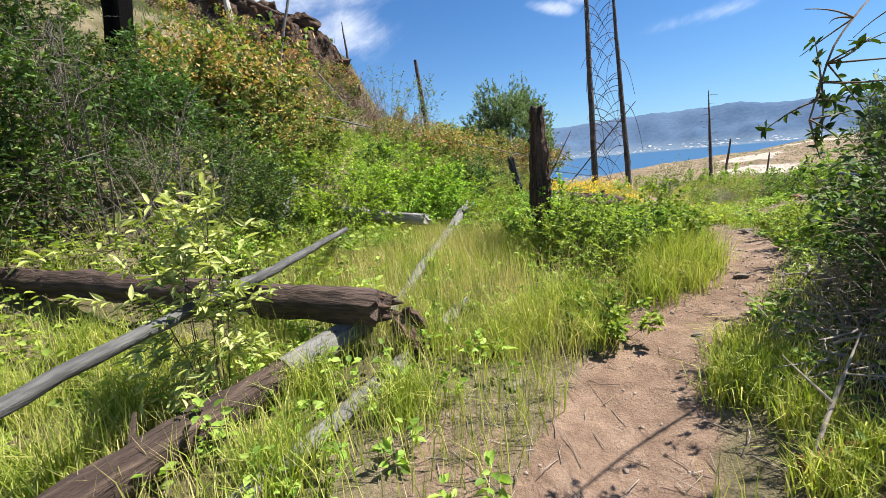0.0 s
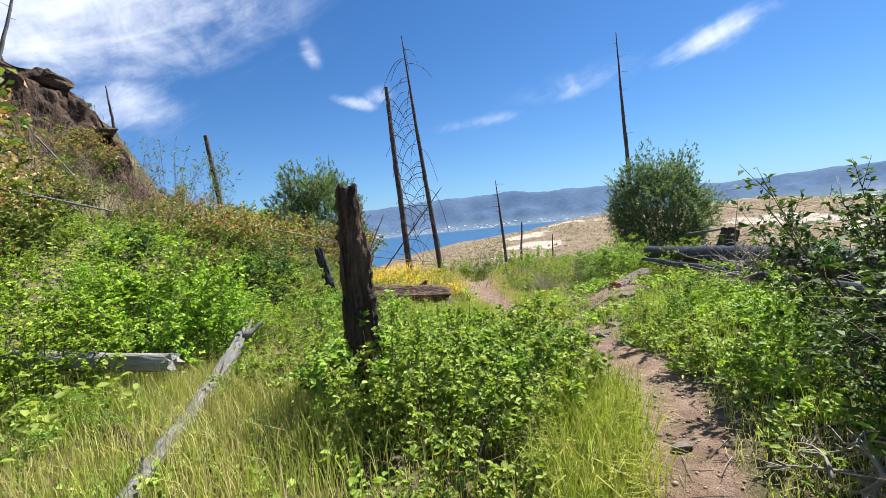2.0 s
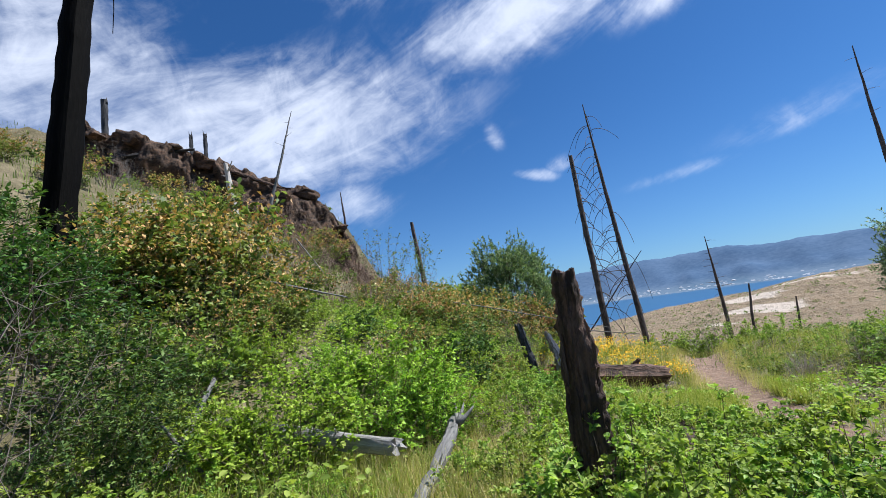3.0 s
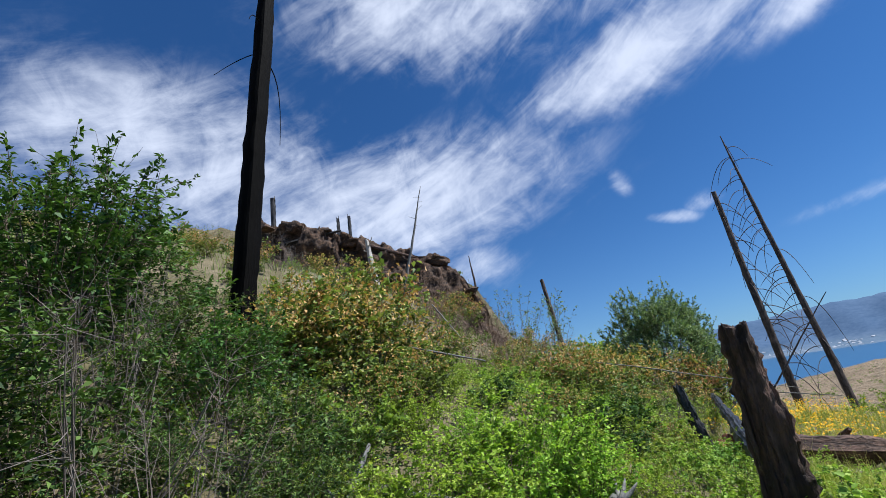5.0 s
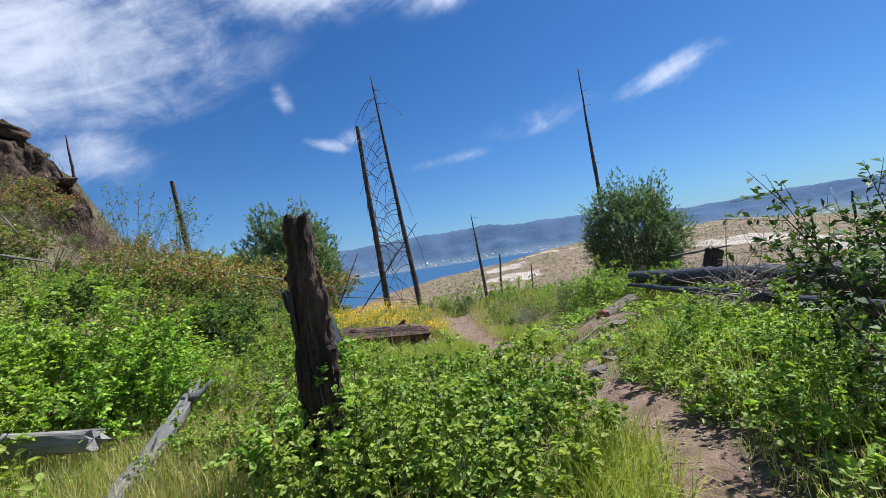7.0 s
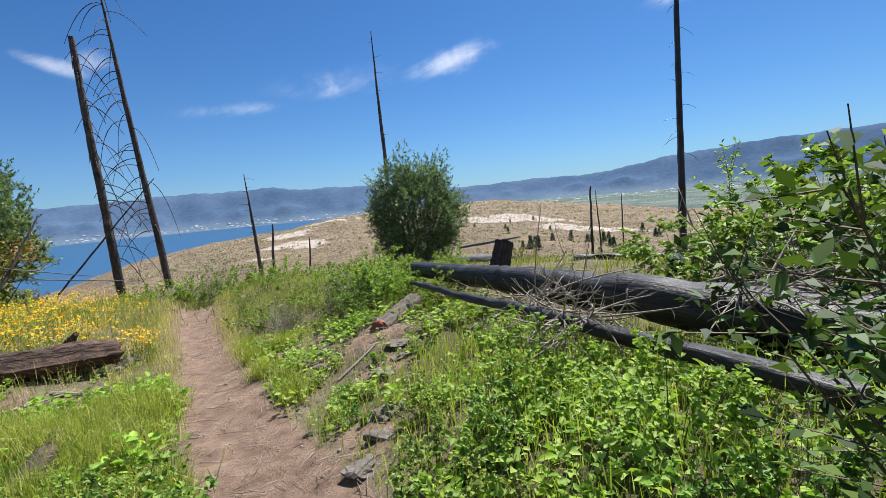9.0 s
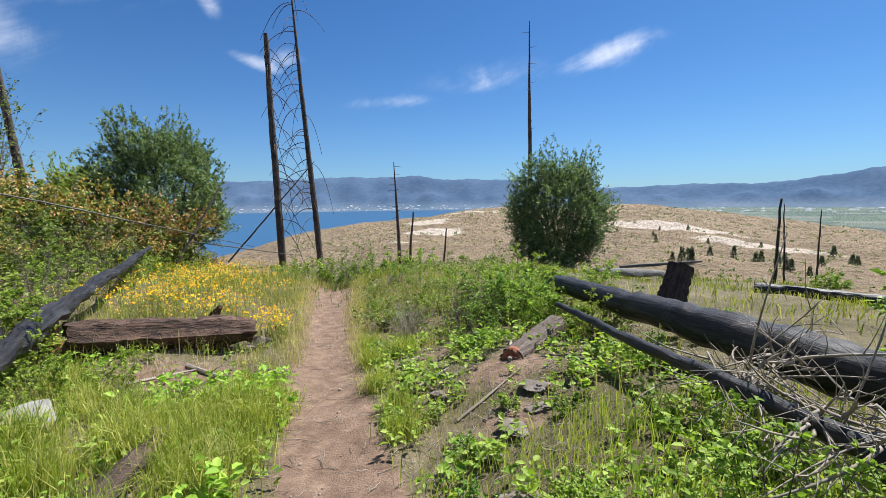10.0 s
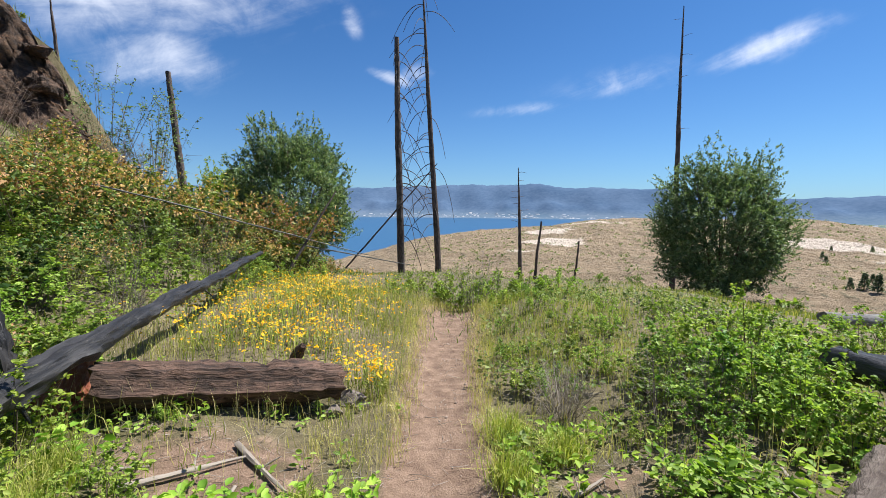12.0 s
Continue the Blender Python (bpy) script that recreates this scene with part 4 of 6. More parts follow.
snag("burnt_snag", 6.0, 29.0, hz(6, 29) - 0.3, 1.2, 0.08, 0.04, 0, 0.5, "short burnt pole on the brow", (0.2, 0.0))
snag("burnt_snag", 7.8, 28.6, hz(7.8, 28.6) - 0.3, 0.3, 0.06, 0.03, 0, 0.5, "short burnt pole on the brow", (0.2, 0.0))
snag("burnt_snag", 21.4, 45.0, hz(21.4, 45) - 0.4, 18.2, 0.30, 0.04, 8, 1.4, "very tall thin burnt dead pine behind a bush", (-0.35, 0.0), low=0.6, droop=0.2, limb=0.022)
snag("burnt_snag", 23.2, 16.7, hz(23.2, 16.7) - 0.4, 15.5, 0.19, 0.05, 20, 1.2, "tall straight burnt dead pine with short branches", (-0.1, 0.0), M_CHAR, low=0.3, droop=0.6, limb=0.016)
snag("burnt_snag", 19.0, 19.0, hz(19, 19) - 0.3, 1.7, 0.07, 0.04, 3, 0.5, "short burnt snag on the grassy slope", (0.1, 0.0), M_CHAR)
snag("burnt_snag", 25.0, 22.9, hz(25, 22.9) - 0.3, 1.4, 0.06, 0.02, 4, 0.4, "short burnt snag on the grassy slope", (-0.5, 0.0), M_CHAR)
snag("burnt_snag", 25.8, 22.0, hz(25.8, 22) - 0.3, 1.1, 0.055, 0.02, 4, 0.4, "short burnt snag on the grassy slope", (0.1, 0.0), M_CHAR)
bs = snag("black_snag", -10.2, 7.45, hz(-10.2, 7.45) - 0.4, 16.5, 0.31, 0.20, 0, 1.5, "thick tall fire-blackened trunk on the slope", (0.9, 0.75), M_BLACK)
for zz, turn, ln in ((9.3, 20, 2.2), (9.0, 60, 1.6), (8.8, -20, 1.9), (9.8, 170, 1.2), (9.6, 10, 1.6)):
    d = np.array([[math.cos(radians(turn)), math.sin(radians(turn)), 0.35]])
    part("branch", make_mesh("branch", *tubes(bent(np.array([[0, 0, zz]]), d, ln, 9, 0.95, 0.25), np.linspace(1, 0.4, 9)[None] * 0.022, 4), M_BLACK), bs)
side = np.array(bs.matrix_basis.to_3x3().inverted() @ Vector((0.93, -0.36, 0.0)))
zs = np.linspace(7.6, 11.5, 12)
P = side * np.linspace(0.20, 0.19, 12)[:, None] + np.stack([0 * zs, 0 * zs, zs], -1)
part("bare_strip", make_mesh("bare strip", *tubes(P[None], (0.085 * np.sin(np.linspace(0.25, 2.9, 12)))[None], 8, 0.08), M_WHITEGREY, True), bs.children[0], "pale strip where the bark has fallen off")
snag("thin_snag", -12.5, 15.8, hz(-12.5, 15.8) - 0.3, 10.9, 0.075, 0.012, 5, 0.6, "very thin pale dead sapling on the slope", (1.2, 1.0), M_GREY, low=0.6, droop=0.1, limb=0.01)
snag("thin_snag", -18.4, 32.0, hz(-18.4, 32) - 0.3, 12.4, 0.12, 0.03, 2, 0.5, "thin burnt snag behind the cliff", (-0.3, 0.0))
snag("broken_snag", -12.7, 33.0, hz(-12.7, 33) - 0.3, 9.0, 0.22, 0.13, 3, 0.5, "leaning broken burnt trunk on the ridge", (-0.7, 0.0), M_SNAG)

# ---------------------------------------------------------------- cliff


def boulder(name, x, y, z, sx, sy, sz, mat, label, category, seed, parent=None, turn=0.0, cuts=5):
    """A block split along flat planes, with a rough skin."""
    r = np.random.default_rng(seed)
    bm = bmesh.new()
    bmesh.ops.create_icosphere(bm, subdivisions=3, radius=1.0)
    planes = unit(r.normal(size=(cuts * 2 + 4, 3)))
    lim = r.uniform(0.38, 0.8, len(planes))
    off = Vector(r.uniform(-50, 50, 3))
    for v in bm.verts:
        p = np.array(v.co)
        for n, l in zip(planes, lim):
            e = p @ n - l
            if e > 0:
                p = p - n * e
        q = Vector(p)
        layer = noise.noise(Vector((q.x * 0.8, q.y * 0.8, q.z * 5.0)) + off)
        q = q * (1 + 0.20 * layer + 0.16 * noise.noise(q * 3.3 + off) + 0.08 * noise.noise(q * 8 + off)) * 1.2
        v.co = (q.x * sx, q.y * sy, q.z * sz)
    me = bpy.data.meshes.new(name)
    bm.to_mesh(me)
    bm.free()
    me.materials.append(mat)
    ob = new(name, me)
    ob.matrix_basis = pose(x, y, z, r.uniform(-8, 8), r.uniform(-8, 8), turn)
    if parent:
        ob.parent = parent
    else:
        tagged(ob, label, category)
    return ob


cliff = thing("cliff", 0, 0, 0, "weathered brown and orange rock cliff on the hill", "cliff")
cliff["kind"] = "structure"
EDGE = [(-15.8, 32.1)] + RIM[1:5]
cum = [0.0]
for (ax, ay), (bx, by) in zip(EDGE, EDGE[1:]):
    cum.append(cum[-1] + math.dist((ax, ay), (bx, by)))


def rim_at(s):
    x, y = np.interp(s, cum, [e[0] for e in EDGE]), np.interp(s, cum, [e[1] for e in EDGE])
    x2, y2 = np.interp(s + 1.5, cum, [e[0] for e in EDGE]), np.interp(s + 1.5, cum, [e[1] for e in EDGE])
    x1, y1 = np.interp(s - 1.5, cum, [e[0] for e in EDGE]), np.interp(s - 1.5, cum, [e[1] for e in EDGE])
    d = math.hypot(x2 - x1, y2 - y1)
    ux, uy = -(y2 - y1) / d, (x2 - x1) / d
    top = max(hz(x - ux * 1.5, y - uy * 1.5), hz(x - ux * 0.6, y - uy * 0.6)) + 0.15
    return float(x), float(y), ux, uy, top, hz(x + ux * 2.0, y + uy * 2.0)


# the face: one broken wall of rock, stepped back along its joints
cols, rows = np.arange(0, cum[-1], 0.17), np.linspace(0, 1.25, 40)
V = []
for s in cols:
    x, y, ux, uy, top, foot = rim_at(s)
    edge = min(1, 0.35 + s * 0.3)
    for v in rows:
        w = min(v, 1.0)
        z = foot - 0.5 + (top - foot + 0.5) * w * edge - 0.3 * max(0, v - 1)
        q = Vector((s, z * 1.0, 3.0))
        q = q + 0.5 * noise.noise_vector(q * 0.6)
        tilt = Vector((q.x * 0.9 + q.y * 0.35, q.y * 0.8 - q.x * 0.2, 0))
        d = 0.75 * noise.cell(tilt * 0.75) + 0.42 * noise.cell(tilt * 1.7 + Vector((9, 4, 0))) + 0.2 * noise.cell(tilt * 3.6) + 0.16 * noise.noise(q * 2.5)
        out = 1.7 - 1.9 * w - 6.0 * max(0, v - 1) + d * 0.75 * (1 if v < 1.02 else 0.3)
        V.append((x + ux * out, y + uy * out, z + 0.22 * d * (0.3 + w)))
nr = len(rows)
F = [(i * nr + j, (i + 1) * nr + j, (i + 1) * nr + j + 1, i * nr + j + 1) for i in range(len(cols) - 1) for j in range(nr - 1)]
part("rock_face", make_mesh("rock face", V, F, M_CLIFF), cliff)
seed = 100
for s in np.arange(2.8, cum[-1], 2.1):
    seed += 1
    r = np.random.default_rng(seed)
    x, y, ux, uy, top, foot = rim_at(s)
    for up in (0.1, 0.55, 0.92):
        if r.random() < 0.3:
            continue
        out = 1.55 - 1.75 * up + r.uniform(-0.15, 0.25)
        k = r.uniform(0.35, 0.75)
        boulder("rock", x + ux * out, y + uy * out, foot + (top - foot) * up, k * 1.25, k, k * r.uniform(0.6, 0.95), M_CLIFF, "", "", seed * 7 + int(up * 10), cliff, r.uniform(0, 360), 4)
for x, y, s in ((-17.6, 28.4, 0.9), (-21.4, 25.6, 1.0), (-31.5, 12.6, 1.3), (-31, 14.4, 1.2), (-31.6, 11.0, 1.0)):
    seed += 1
    boulder("rock", x, y, hz(x, y) + 0.25 * s, s * 1.3, s, s * 0.9, M_CLIFF, "", "", seed * 7, cliff, s * 77, 4)
# timber along the rim
timber("dead_tree", (on(-21.2, 24.06, -0.3), (-21.7, 23.66, 13.2)), (0.28, 0.24, 0.20, 0.12), M_WHITEWOOD, "pale barkless dead trunk standing before the cliff", "dead tree", 12, 0.08, k=22, stubs=((0.93, 0.9, 0.07, 30), (0.9, 1.2, 0.06, 200)))
timber("rim_log", ((-28.3, 19.9, 14.0), (-24.75, 24.15, 15.1)), (0.17, 0.15, 0.08), M_CHAR, "burnt log fallen along the cliff top", "log", 8, 0.08, k=20)
timber("rim_log", ((-23.1, 25.5, 13.55), (-20.6, 27.6, 12.2)), (0.17, 0.15, 0.08), M_CHARBROWN, "brown log fallen along the cliff top", "log", 8, 0.08, k=20)
for x, y, top, r in ((-29.6, 21.6, 19.1, 0.24), (-26.2, 25.2, 16.9, 0.15), (-25.5, 25.8, 17.0, 0.15)):
    h = top - hz(x, y)
    p = timber("burnt_post", (on(x, y, -0.4), on(x, y, h)), (r, r * 0.9, r * 0.8), M_CHAR, "short broken burnt trunk on the cliff top", "dead tree", 9, 0.1, k=12)
    splinters(p, h + 0.4, r * 0.6, 4, 0.5, M_CHAR)

# ---------------------------------------------------------------- shrubs


def place(src, x, y, s=1.0, sink=0.0, sz=None):
    m = pose(x, y, hz(x, y) - sink, 0, 0, rng.uniform(0, 360)) @ Matrix.Diagonal((s, s, sz or s * rng.uniform(0.9, 1.1), 1))
    return copy_thing(src, m)


def first(src, x, y, s=1.0):
    src.matrix_basis = pose(x, y, hz(x, y), 0, 0, rng.uniform(0, 360)) @ Matrix.Diagonal((s, s, s, 1))
    return src


SNOW = [shrub("snowberry_shrub", 0, 0, 0, 0.72, 0.48, 14, 9, 10, 0.044, (M_GREEN, M_DEEP, M_GREEN)[i], "low leafy dark green shrub by the trail", group="low shrubs along the trail", width=0.68, stem_r=0.006) for i in range(3)]
BERRY = [shrub("bramble", 0, 0, 0, 0.50, 0.50, 12, 7, 8, 0.072, M_GREEN if i else M_DEEP, "bright leafy bramble growing beside the path", group="brambles beside the path", width=0.62, stem_r=0.005) for i in range(2)]
LIME = [shrub("lime_bush", 0, 0, 0, 1.75, 1.15, 32, 17, 15, 0.07, M_LIME, "rounded bright lime-green leafy bush", group="bright green bushes", oval=False, width=0.62, stem_r=0.011, low=0.2) for i in range(2)]
OLIVE = [shrub("hillside_bush", 0, 0, 0, 1.55, 1.1, 20, 6, 13, 0.135, m, "dense green bush on the hillside", group="bushes on the hillside", oval=False, width=0.55, stem_r=0.012) for m in (M_OLIVE, M_MID, M_MID, M_DARK)]
GOLD = [shrub("oceanspray_bush", 0, 0, 0, 1.6, 1.15, 18, 8, 8, 0.14, M_OLIVE, "green bush covered in rust-brown dried plumes", group="rust-coloured bushes", oval=False, plume=p, stem_r=0.011) for p in (46, 22)]
FAR = [shrub("hillside_bush", 0, 0, 0, 1.5, 1.1, 16, 5, 11, 0.19, m, "green bush high on the hillside", group="bushes on the hillside", oval=False, width=0.6, stem_r=0.014) for m in (M_OLIVE, M_MID, M_DARK)]
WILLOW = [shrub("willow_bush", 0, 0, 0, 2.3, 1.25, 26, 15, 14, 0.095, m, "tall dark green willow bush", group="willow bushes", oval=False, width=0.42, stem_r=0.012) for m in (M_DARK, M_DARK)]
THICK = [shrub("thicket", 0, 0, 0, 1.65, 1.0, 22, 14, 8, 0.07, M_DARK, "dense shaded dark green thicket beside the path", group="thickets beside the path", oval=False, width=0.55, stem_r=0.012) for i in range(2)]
BARE = [shrub("bare_shrub", 0, 0, 0, 1.6, 0.9, 20, 10, 0, 0.0, None, "leafless grey twiggy shrub", group="leafless shrubs", stem_mat=M_GREYTWIG, stem_r=0.010) for i in range(2)]
MIX = [shrub("twiggy_bush", 0, 0, 0, 1.5, 1.0, 28, 9, 3, 0.07, M_OLIVE, "half-dead twiggy bush with few leaves", group="twiggy bushes", stem_mat=M_TWIG, oval=False, stem_r=0.010) for i in range(1)]
BROWN = [shrub("brown_shrub", 0, 0, 0, 1.5, 1.0, 26, 10, 0, 0.0, None, "dead reddish-brown twiggy shrub on the slope", group="dead brown shrubs", stem_mat=M_BROWNTWIG, stem_r=0.011) for i in range(1)]

used = []


def put(kinds, spots):
    """One shrub for each (x, y, size); the first of each kind is the pattern itself."""
    for x, y, s in spots:
        src = kinds[int(rng.integers(len(kinds)))]
        if src.name in used:
            place(src, x, y, s)
        else:
            used.append(src.name)
            first(src, x, y, s)


put(SNOW, [(0.5, 5.2, 0.95), (0.6, 5.6, 0.9), (0.62, 6.05, 0.8), (0.55, 6.5, 0.8), (0.6, 7.1, 0.72), (0.1, 6.9, 0.77), (-0.45, 6.9, 0.77), (1.8, 5.8, 0.6), (3.3, 14.6, 0.68), (5.0, 15.0, 0.68), (5.8, 14.2, 0.75), (6.6, 13.0, 1.0), (4.9, 11.9, 0.96), (2.2, 13.3, 0.6), (-0.15, 3.7, 0.75), (-0.75, 4.75, 0.94), (-0.68, 4.84, 1.05), (-0.58, 4.7, 0.95), (0.4, 4.5, 0.88), (-0.35, 5.0, 1.0), (0.3, 5.0, 1.0), (-0.2, 6.0, 0.83), (0.25, 5.9, 0.77), (-0.7, 6.4, 0.77), (-1.2, 8.0, 0.91), (-0.6, 7.6, 0.77), (-1.75, 6.95, 0.77), (-0.3, 4.5, 0.94), (-1.0, 5.7, 0.83), (-1.35, 6.5, 0.77), (-1.5, 7.6, 0.88), (-0.45, 5.5, 0.88), (-0.9, 8.3, 0.78), (-2.0, 8.4, 0.9), (-1.2, 9.0, 0.5), (1.75, 5.0, 0.65), (2.35, 6.1, 0.8), (1.9, 6.3, 0.6), (2.7, 5.5, 0.85), (2.9, 6.6, 0.8), (2.3, 6.9, 0.5), (1.75, 4.3, 0.65), (2.3, 4.9, 0.75), (2.5, 12.1, 0.62), (3.0, 12.4, 0.62), (3.7, 12.0, 1.15), (4.4, 12.6, 1.08), (2.9, 13.3, 0.62), (3.5, 11.0, 0.84), (5.3, 13.2, 0.9), (4.6, 13.8, 0.68), (3.7, 13.9, 0.68), (2.35, 14.6, 0.52), (3.1, 15.5, 0.6), (4.2, 15.4, 0.6), (5.9, 12.2, 0.9), (3.2, 11.7, 0.62), (-0.55, 4.45, 0.75), (-0.1, 4.15, 0.85), (-1.3, 5.3, 0.8), (0.05, 4.75, 0.9), (0.4, 5.4, 0.9), (0.5, 6.2, 0.85), (0.05, 5.5, 0.9), (0.0, 6.45, 0.8), (-0.9, 7.1, 0.8), (-1.6, 6.1, 0.7), (0.3, 7.3, 0.6), (-0.25, 7.4, 0.7), (-1.75, 5.5, 0.7), (0.5, 4.75, 0.9), (-1.75, 10.2, 0.8), (-2.15, 10.4, 0.8), (-1.5, 9.6, 0.6), (4.15, 10.2, 0.8), (3.95, 8.6, 0.6), (4.2, 10.95, 1.05), (4.0, 10.7, 0.9), (4.1, 9.6, 0.75), (4.14, 11.6, 1.2), (3.9, 11.2, 1.0), (3.55, 11.5, 1.15), (4.5, 12.1, 1.2), (2.15, 12.4, 0.62), (2.0, 10.9, 0.4), (3.2, 10.6, 0.6), (2.9, 11.0, 0.45), (4.3, 10.6, 0.8), (3.95, 10.3, 0.6), (-2.0, 10.1, 0.8), (-2.5, 10.6, 0.9), (-3.0, 11.6, 0.9), (-2.7, 12.4, 0.8), (-1.9, 9.2, 0.7), (2.6, 19.8, 0.68), (2.2, 21, 0.9), (3.3, 20.6, 0.75), (1.6, 21.5, 0.8), (-0.3, 21.5, 0.9), (0.6, 22.3, 0.9), (5.0, 10.4, 0.8), (5.3, 9.4, 0.8), (-0.65, 9.95, 0.6), (-1.05, 9.6, 0.7), (-1.35, 9.95, 0.7), (-0.35, 9.6, 0.4), (-0.7, 4.74, 1.0), (-1.5, 10.3, 0.9), (-1.9, 9.6, 0.9), (-2.2, 9.9, 1.0), (-1.65, 9.2, 0.8), (-1.9, 8.9, 0.8)])
put(BERRY, [(0.0, 3.05, 0.6), (-0.15, 3.15, 0.6), (2.1, 8.0, 0.5), (2.55, 8.4, 0.45), (1.95, 7.5, 0.45), (2.9, 8.1, 0.5), (3.2, 8.6, 0.5), (2.0, 8.75, 0.4), (2.0, 9.9, 0.5), (2.9, 10.4, 0.5), (3.95, 9.9, 0.7), (2.9, 7.1, 0.5), (3.1, 6.5, 0.5), (3.2, 7.6, 0.45), (4.05, 8.9, 0.6),
            (-0.75, 9.5, 0.6), (-0.2, 9.2, 0.5), (0.1, 9.6, 0.5), (-0.9, 11.0, 0.55), (-1.3, 8.6, 0.7), (0.3, 8.4, 0.5), (0.45, 7.7, 0.55), (2.6, 16.8, 1.2), (2.2, 17.4, 1.0), (3.3, 17.3, 1.1), (5.2, 8.0, 0.9), (5.6, 7.4, 1.0), (-3.3, 1.5, 0.4), (-3.9, 1.9, 0.45), (-1.4, 3.3, 0.5), (-1.7, 9.9, 0.7), (-2.5, 9.4, 0.8)])
put(LIME, [(-3.5, 6.8, 0.82), (-2.75, 6.9, 0.6), (-2.3, 7.6, 0.55), (-3.3, 8.0, 0.8), (-4.6, 8.1, 0.7), (-5.6, 7.7, 0.55), (-3.55, 5.6, 0.75), (-4.3, 5.6, 0.6), (-3.0, 5.35, 0.22), (-5.0, 5.5, 0.55), (-2.2, 6.3, 0.22)])
put(SNOW, [(-2.9, 4.6, 0.7), (-3.4, 4.3, 0.8), (-3.9, 4.7, 0.9), (-4.4, 4.2, 0.9), (-3.2, 5.0, 0.6), (-4.0, 3.6, 0.8), (-4.6, 3.4, 0.9), (-2.6, 5.2, 0.5)])
put(OLIVE[2:], [(-3.4, 11.3, 0.65), (-3.9, 13.0, 0.75), (-3.1, 10.3, 0.5)])
put(OLIVE[1:2], [(7.6, 6.5, 0.95), (7.0, 5.7, 0.95), (6.6, 5.0, 0.9), (8.4, 6.3, 1.1), (5.7, 4.9, 0.7), (8.9, 7.2, 0.9), (6.3, 6.4, 0.72), (6.9, 7.6, 0.7), (6.0, 5.6, 0.7)])
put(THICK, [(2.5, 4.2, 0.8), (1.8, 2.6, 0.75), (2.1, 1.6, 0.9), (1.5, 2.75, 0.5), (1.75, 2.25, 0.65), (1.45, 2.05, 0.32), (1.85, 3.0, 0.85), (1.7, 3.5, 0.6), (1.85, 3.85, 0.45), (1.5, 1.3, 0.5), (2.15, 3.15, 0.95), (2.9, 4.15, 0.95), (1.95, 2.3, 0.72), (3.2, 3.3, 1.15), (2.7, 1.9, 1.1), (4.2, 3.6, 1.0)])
put(WILLOW, [(-6.0, 2.2, 0.9), (-5.3, 5.3, 0.75), (-4.5, 4.7, 0.45), (-4.9, 4.3, 0.5), (-5.9, 4.4, 0.9), (-6.9, 5.4, 0.95), (-6.4, 3.2, 1.0), (-7.9, 4.4, 1.0), (-5.9, 6.6, 0.8), (-9.2, 3.9, 1.5), (-10.0, 4.6, 1.15), (-8.3, 6.0, 0.9), (-9.6, 5.2, 1.0), (-11, 4.2, 1.1), (-7.6, 2.5, 1.0)])
put(BARE, [(-7.4, 4.3, 1.2), (-4.95, 3.9, 0.85), (-5.8, 3.6, 1.2), (1.5, 2.7, 0.45), (1.75, 3.1, 0.5), (1.5, 2.35, 0.45), (1.9, 2.6, 0.5), (1.6, 3.35, 0.42), (2.2, 3.7, 0.5), (-3.6, 15.6, 0.6), (-4.4, 16.4, 0.6), (-3.4, 17.0, 0.45), (-2.8, 17.8, 0.4), (1.3, 2.95, 0.28), (1.25, 2.5, 0.28), (1.15, 2.05, 0.22), (1.4, 3.3, 0.28), (1.55, 2.2, 0.34), (2.9, 10.6, 0.3), (3.1, 11.2, 0.36), (2.5, 10.2, 0.26), (3.37, 11.77, 0.68), (3.4, 10.95, 0.3), (-3.7, 12.4, 0.6), (-3.46, 14.4, 0.62), (-3.0, 13.5, 0.5), (-2.5, 13.0, 0.4), (-2.9, 14.8, 0.5), (-2.6, 15.8, 0.42), (-4.2, 14.2, 0.8), (-8.8, 11.8, 0.9), (-10.5, 26.5, 1.2), (-11.6, 25.4, 1.2), (-9.8, 24.5, 1.1), (-13.8, 29.6, 1.3), (-14.8, 28.2, 1.1), (-12.2, 27.8, 1.2), (3.6, 7.0, 0.45), (2.75, 5.0, 0.55), (4.9, 5.6, 0.5)])
shrub("dead_clump", 2.45, 11.75, hz(2.45, 11.75), 0.55, 0.34, 64, 9, 0, 0.0, None, "dense dome of bleached grey dead twigs", "shrub", stem_mat=M_TWIG, stem_r=0.005, tangled=True)
put(FAR[::2], [(x, y, 0.68 * s) for x, y, s in [(-16.4, 33.2, 0.7), (-15.4, 34.0, 0.7), (-14.2, 34.4, 0.7), (-17.6, 32.6, 0.6), (-14.9, 32.4, 0.8), (-13.6, 33.4, 0.8), (-15.2, 31.2, 0.9), (-14.2, 31.6, 0.9), (-13.4, 32.2, 0.9), (-14.6, 30.0, 0.9), (-16.2, 29.8, 0.7), (-13.0, 30.6, 0.9), (-15.0, 33.2, 0.9), (-11.6, 31.4, 0.9), (-17.4, 27.6, 0.7), (-13.2, 28.6, 0.9)]])
put(GOLD[:1], [(-9.6, 9.3, 1.15), (-8.8, 10.2, 1.2), (-9.4, 8.2, 1.0), (-7.9, 9.2, 1.0), (-4.9, 19.6, 0.95), (-4.1, 21.4, 1.0), (-5.8, 17.6, 0.85), (-5.6, 15.2, 0.7), (-3.3, 21.6, 1.1), (-6.6, 18.4, 0.9), (-10.4, 9.6, 1.0)])
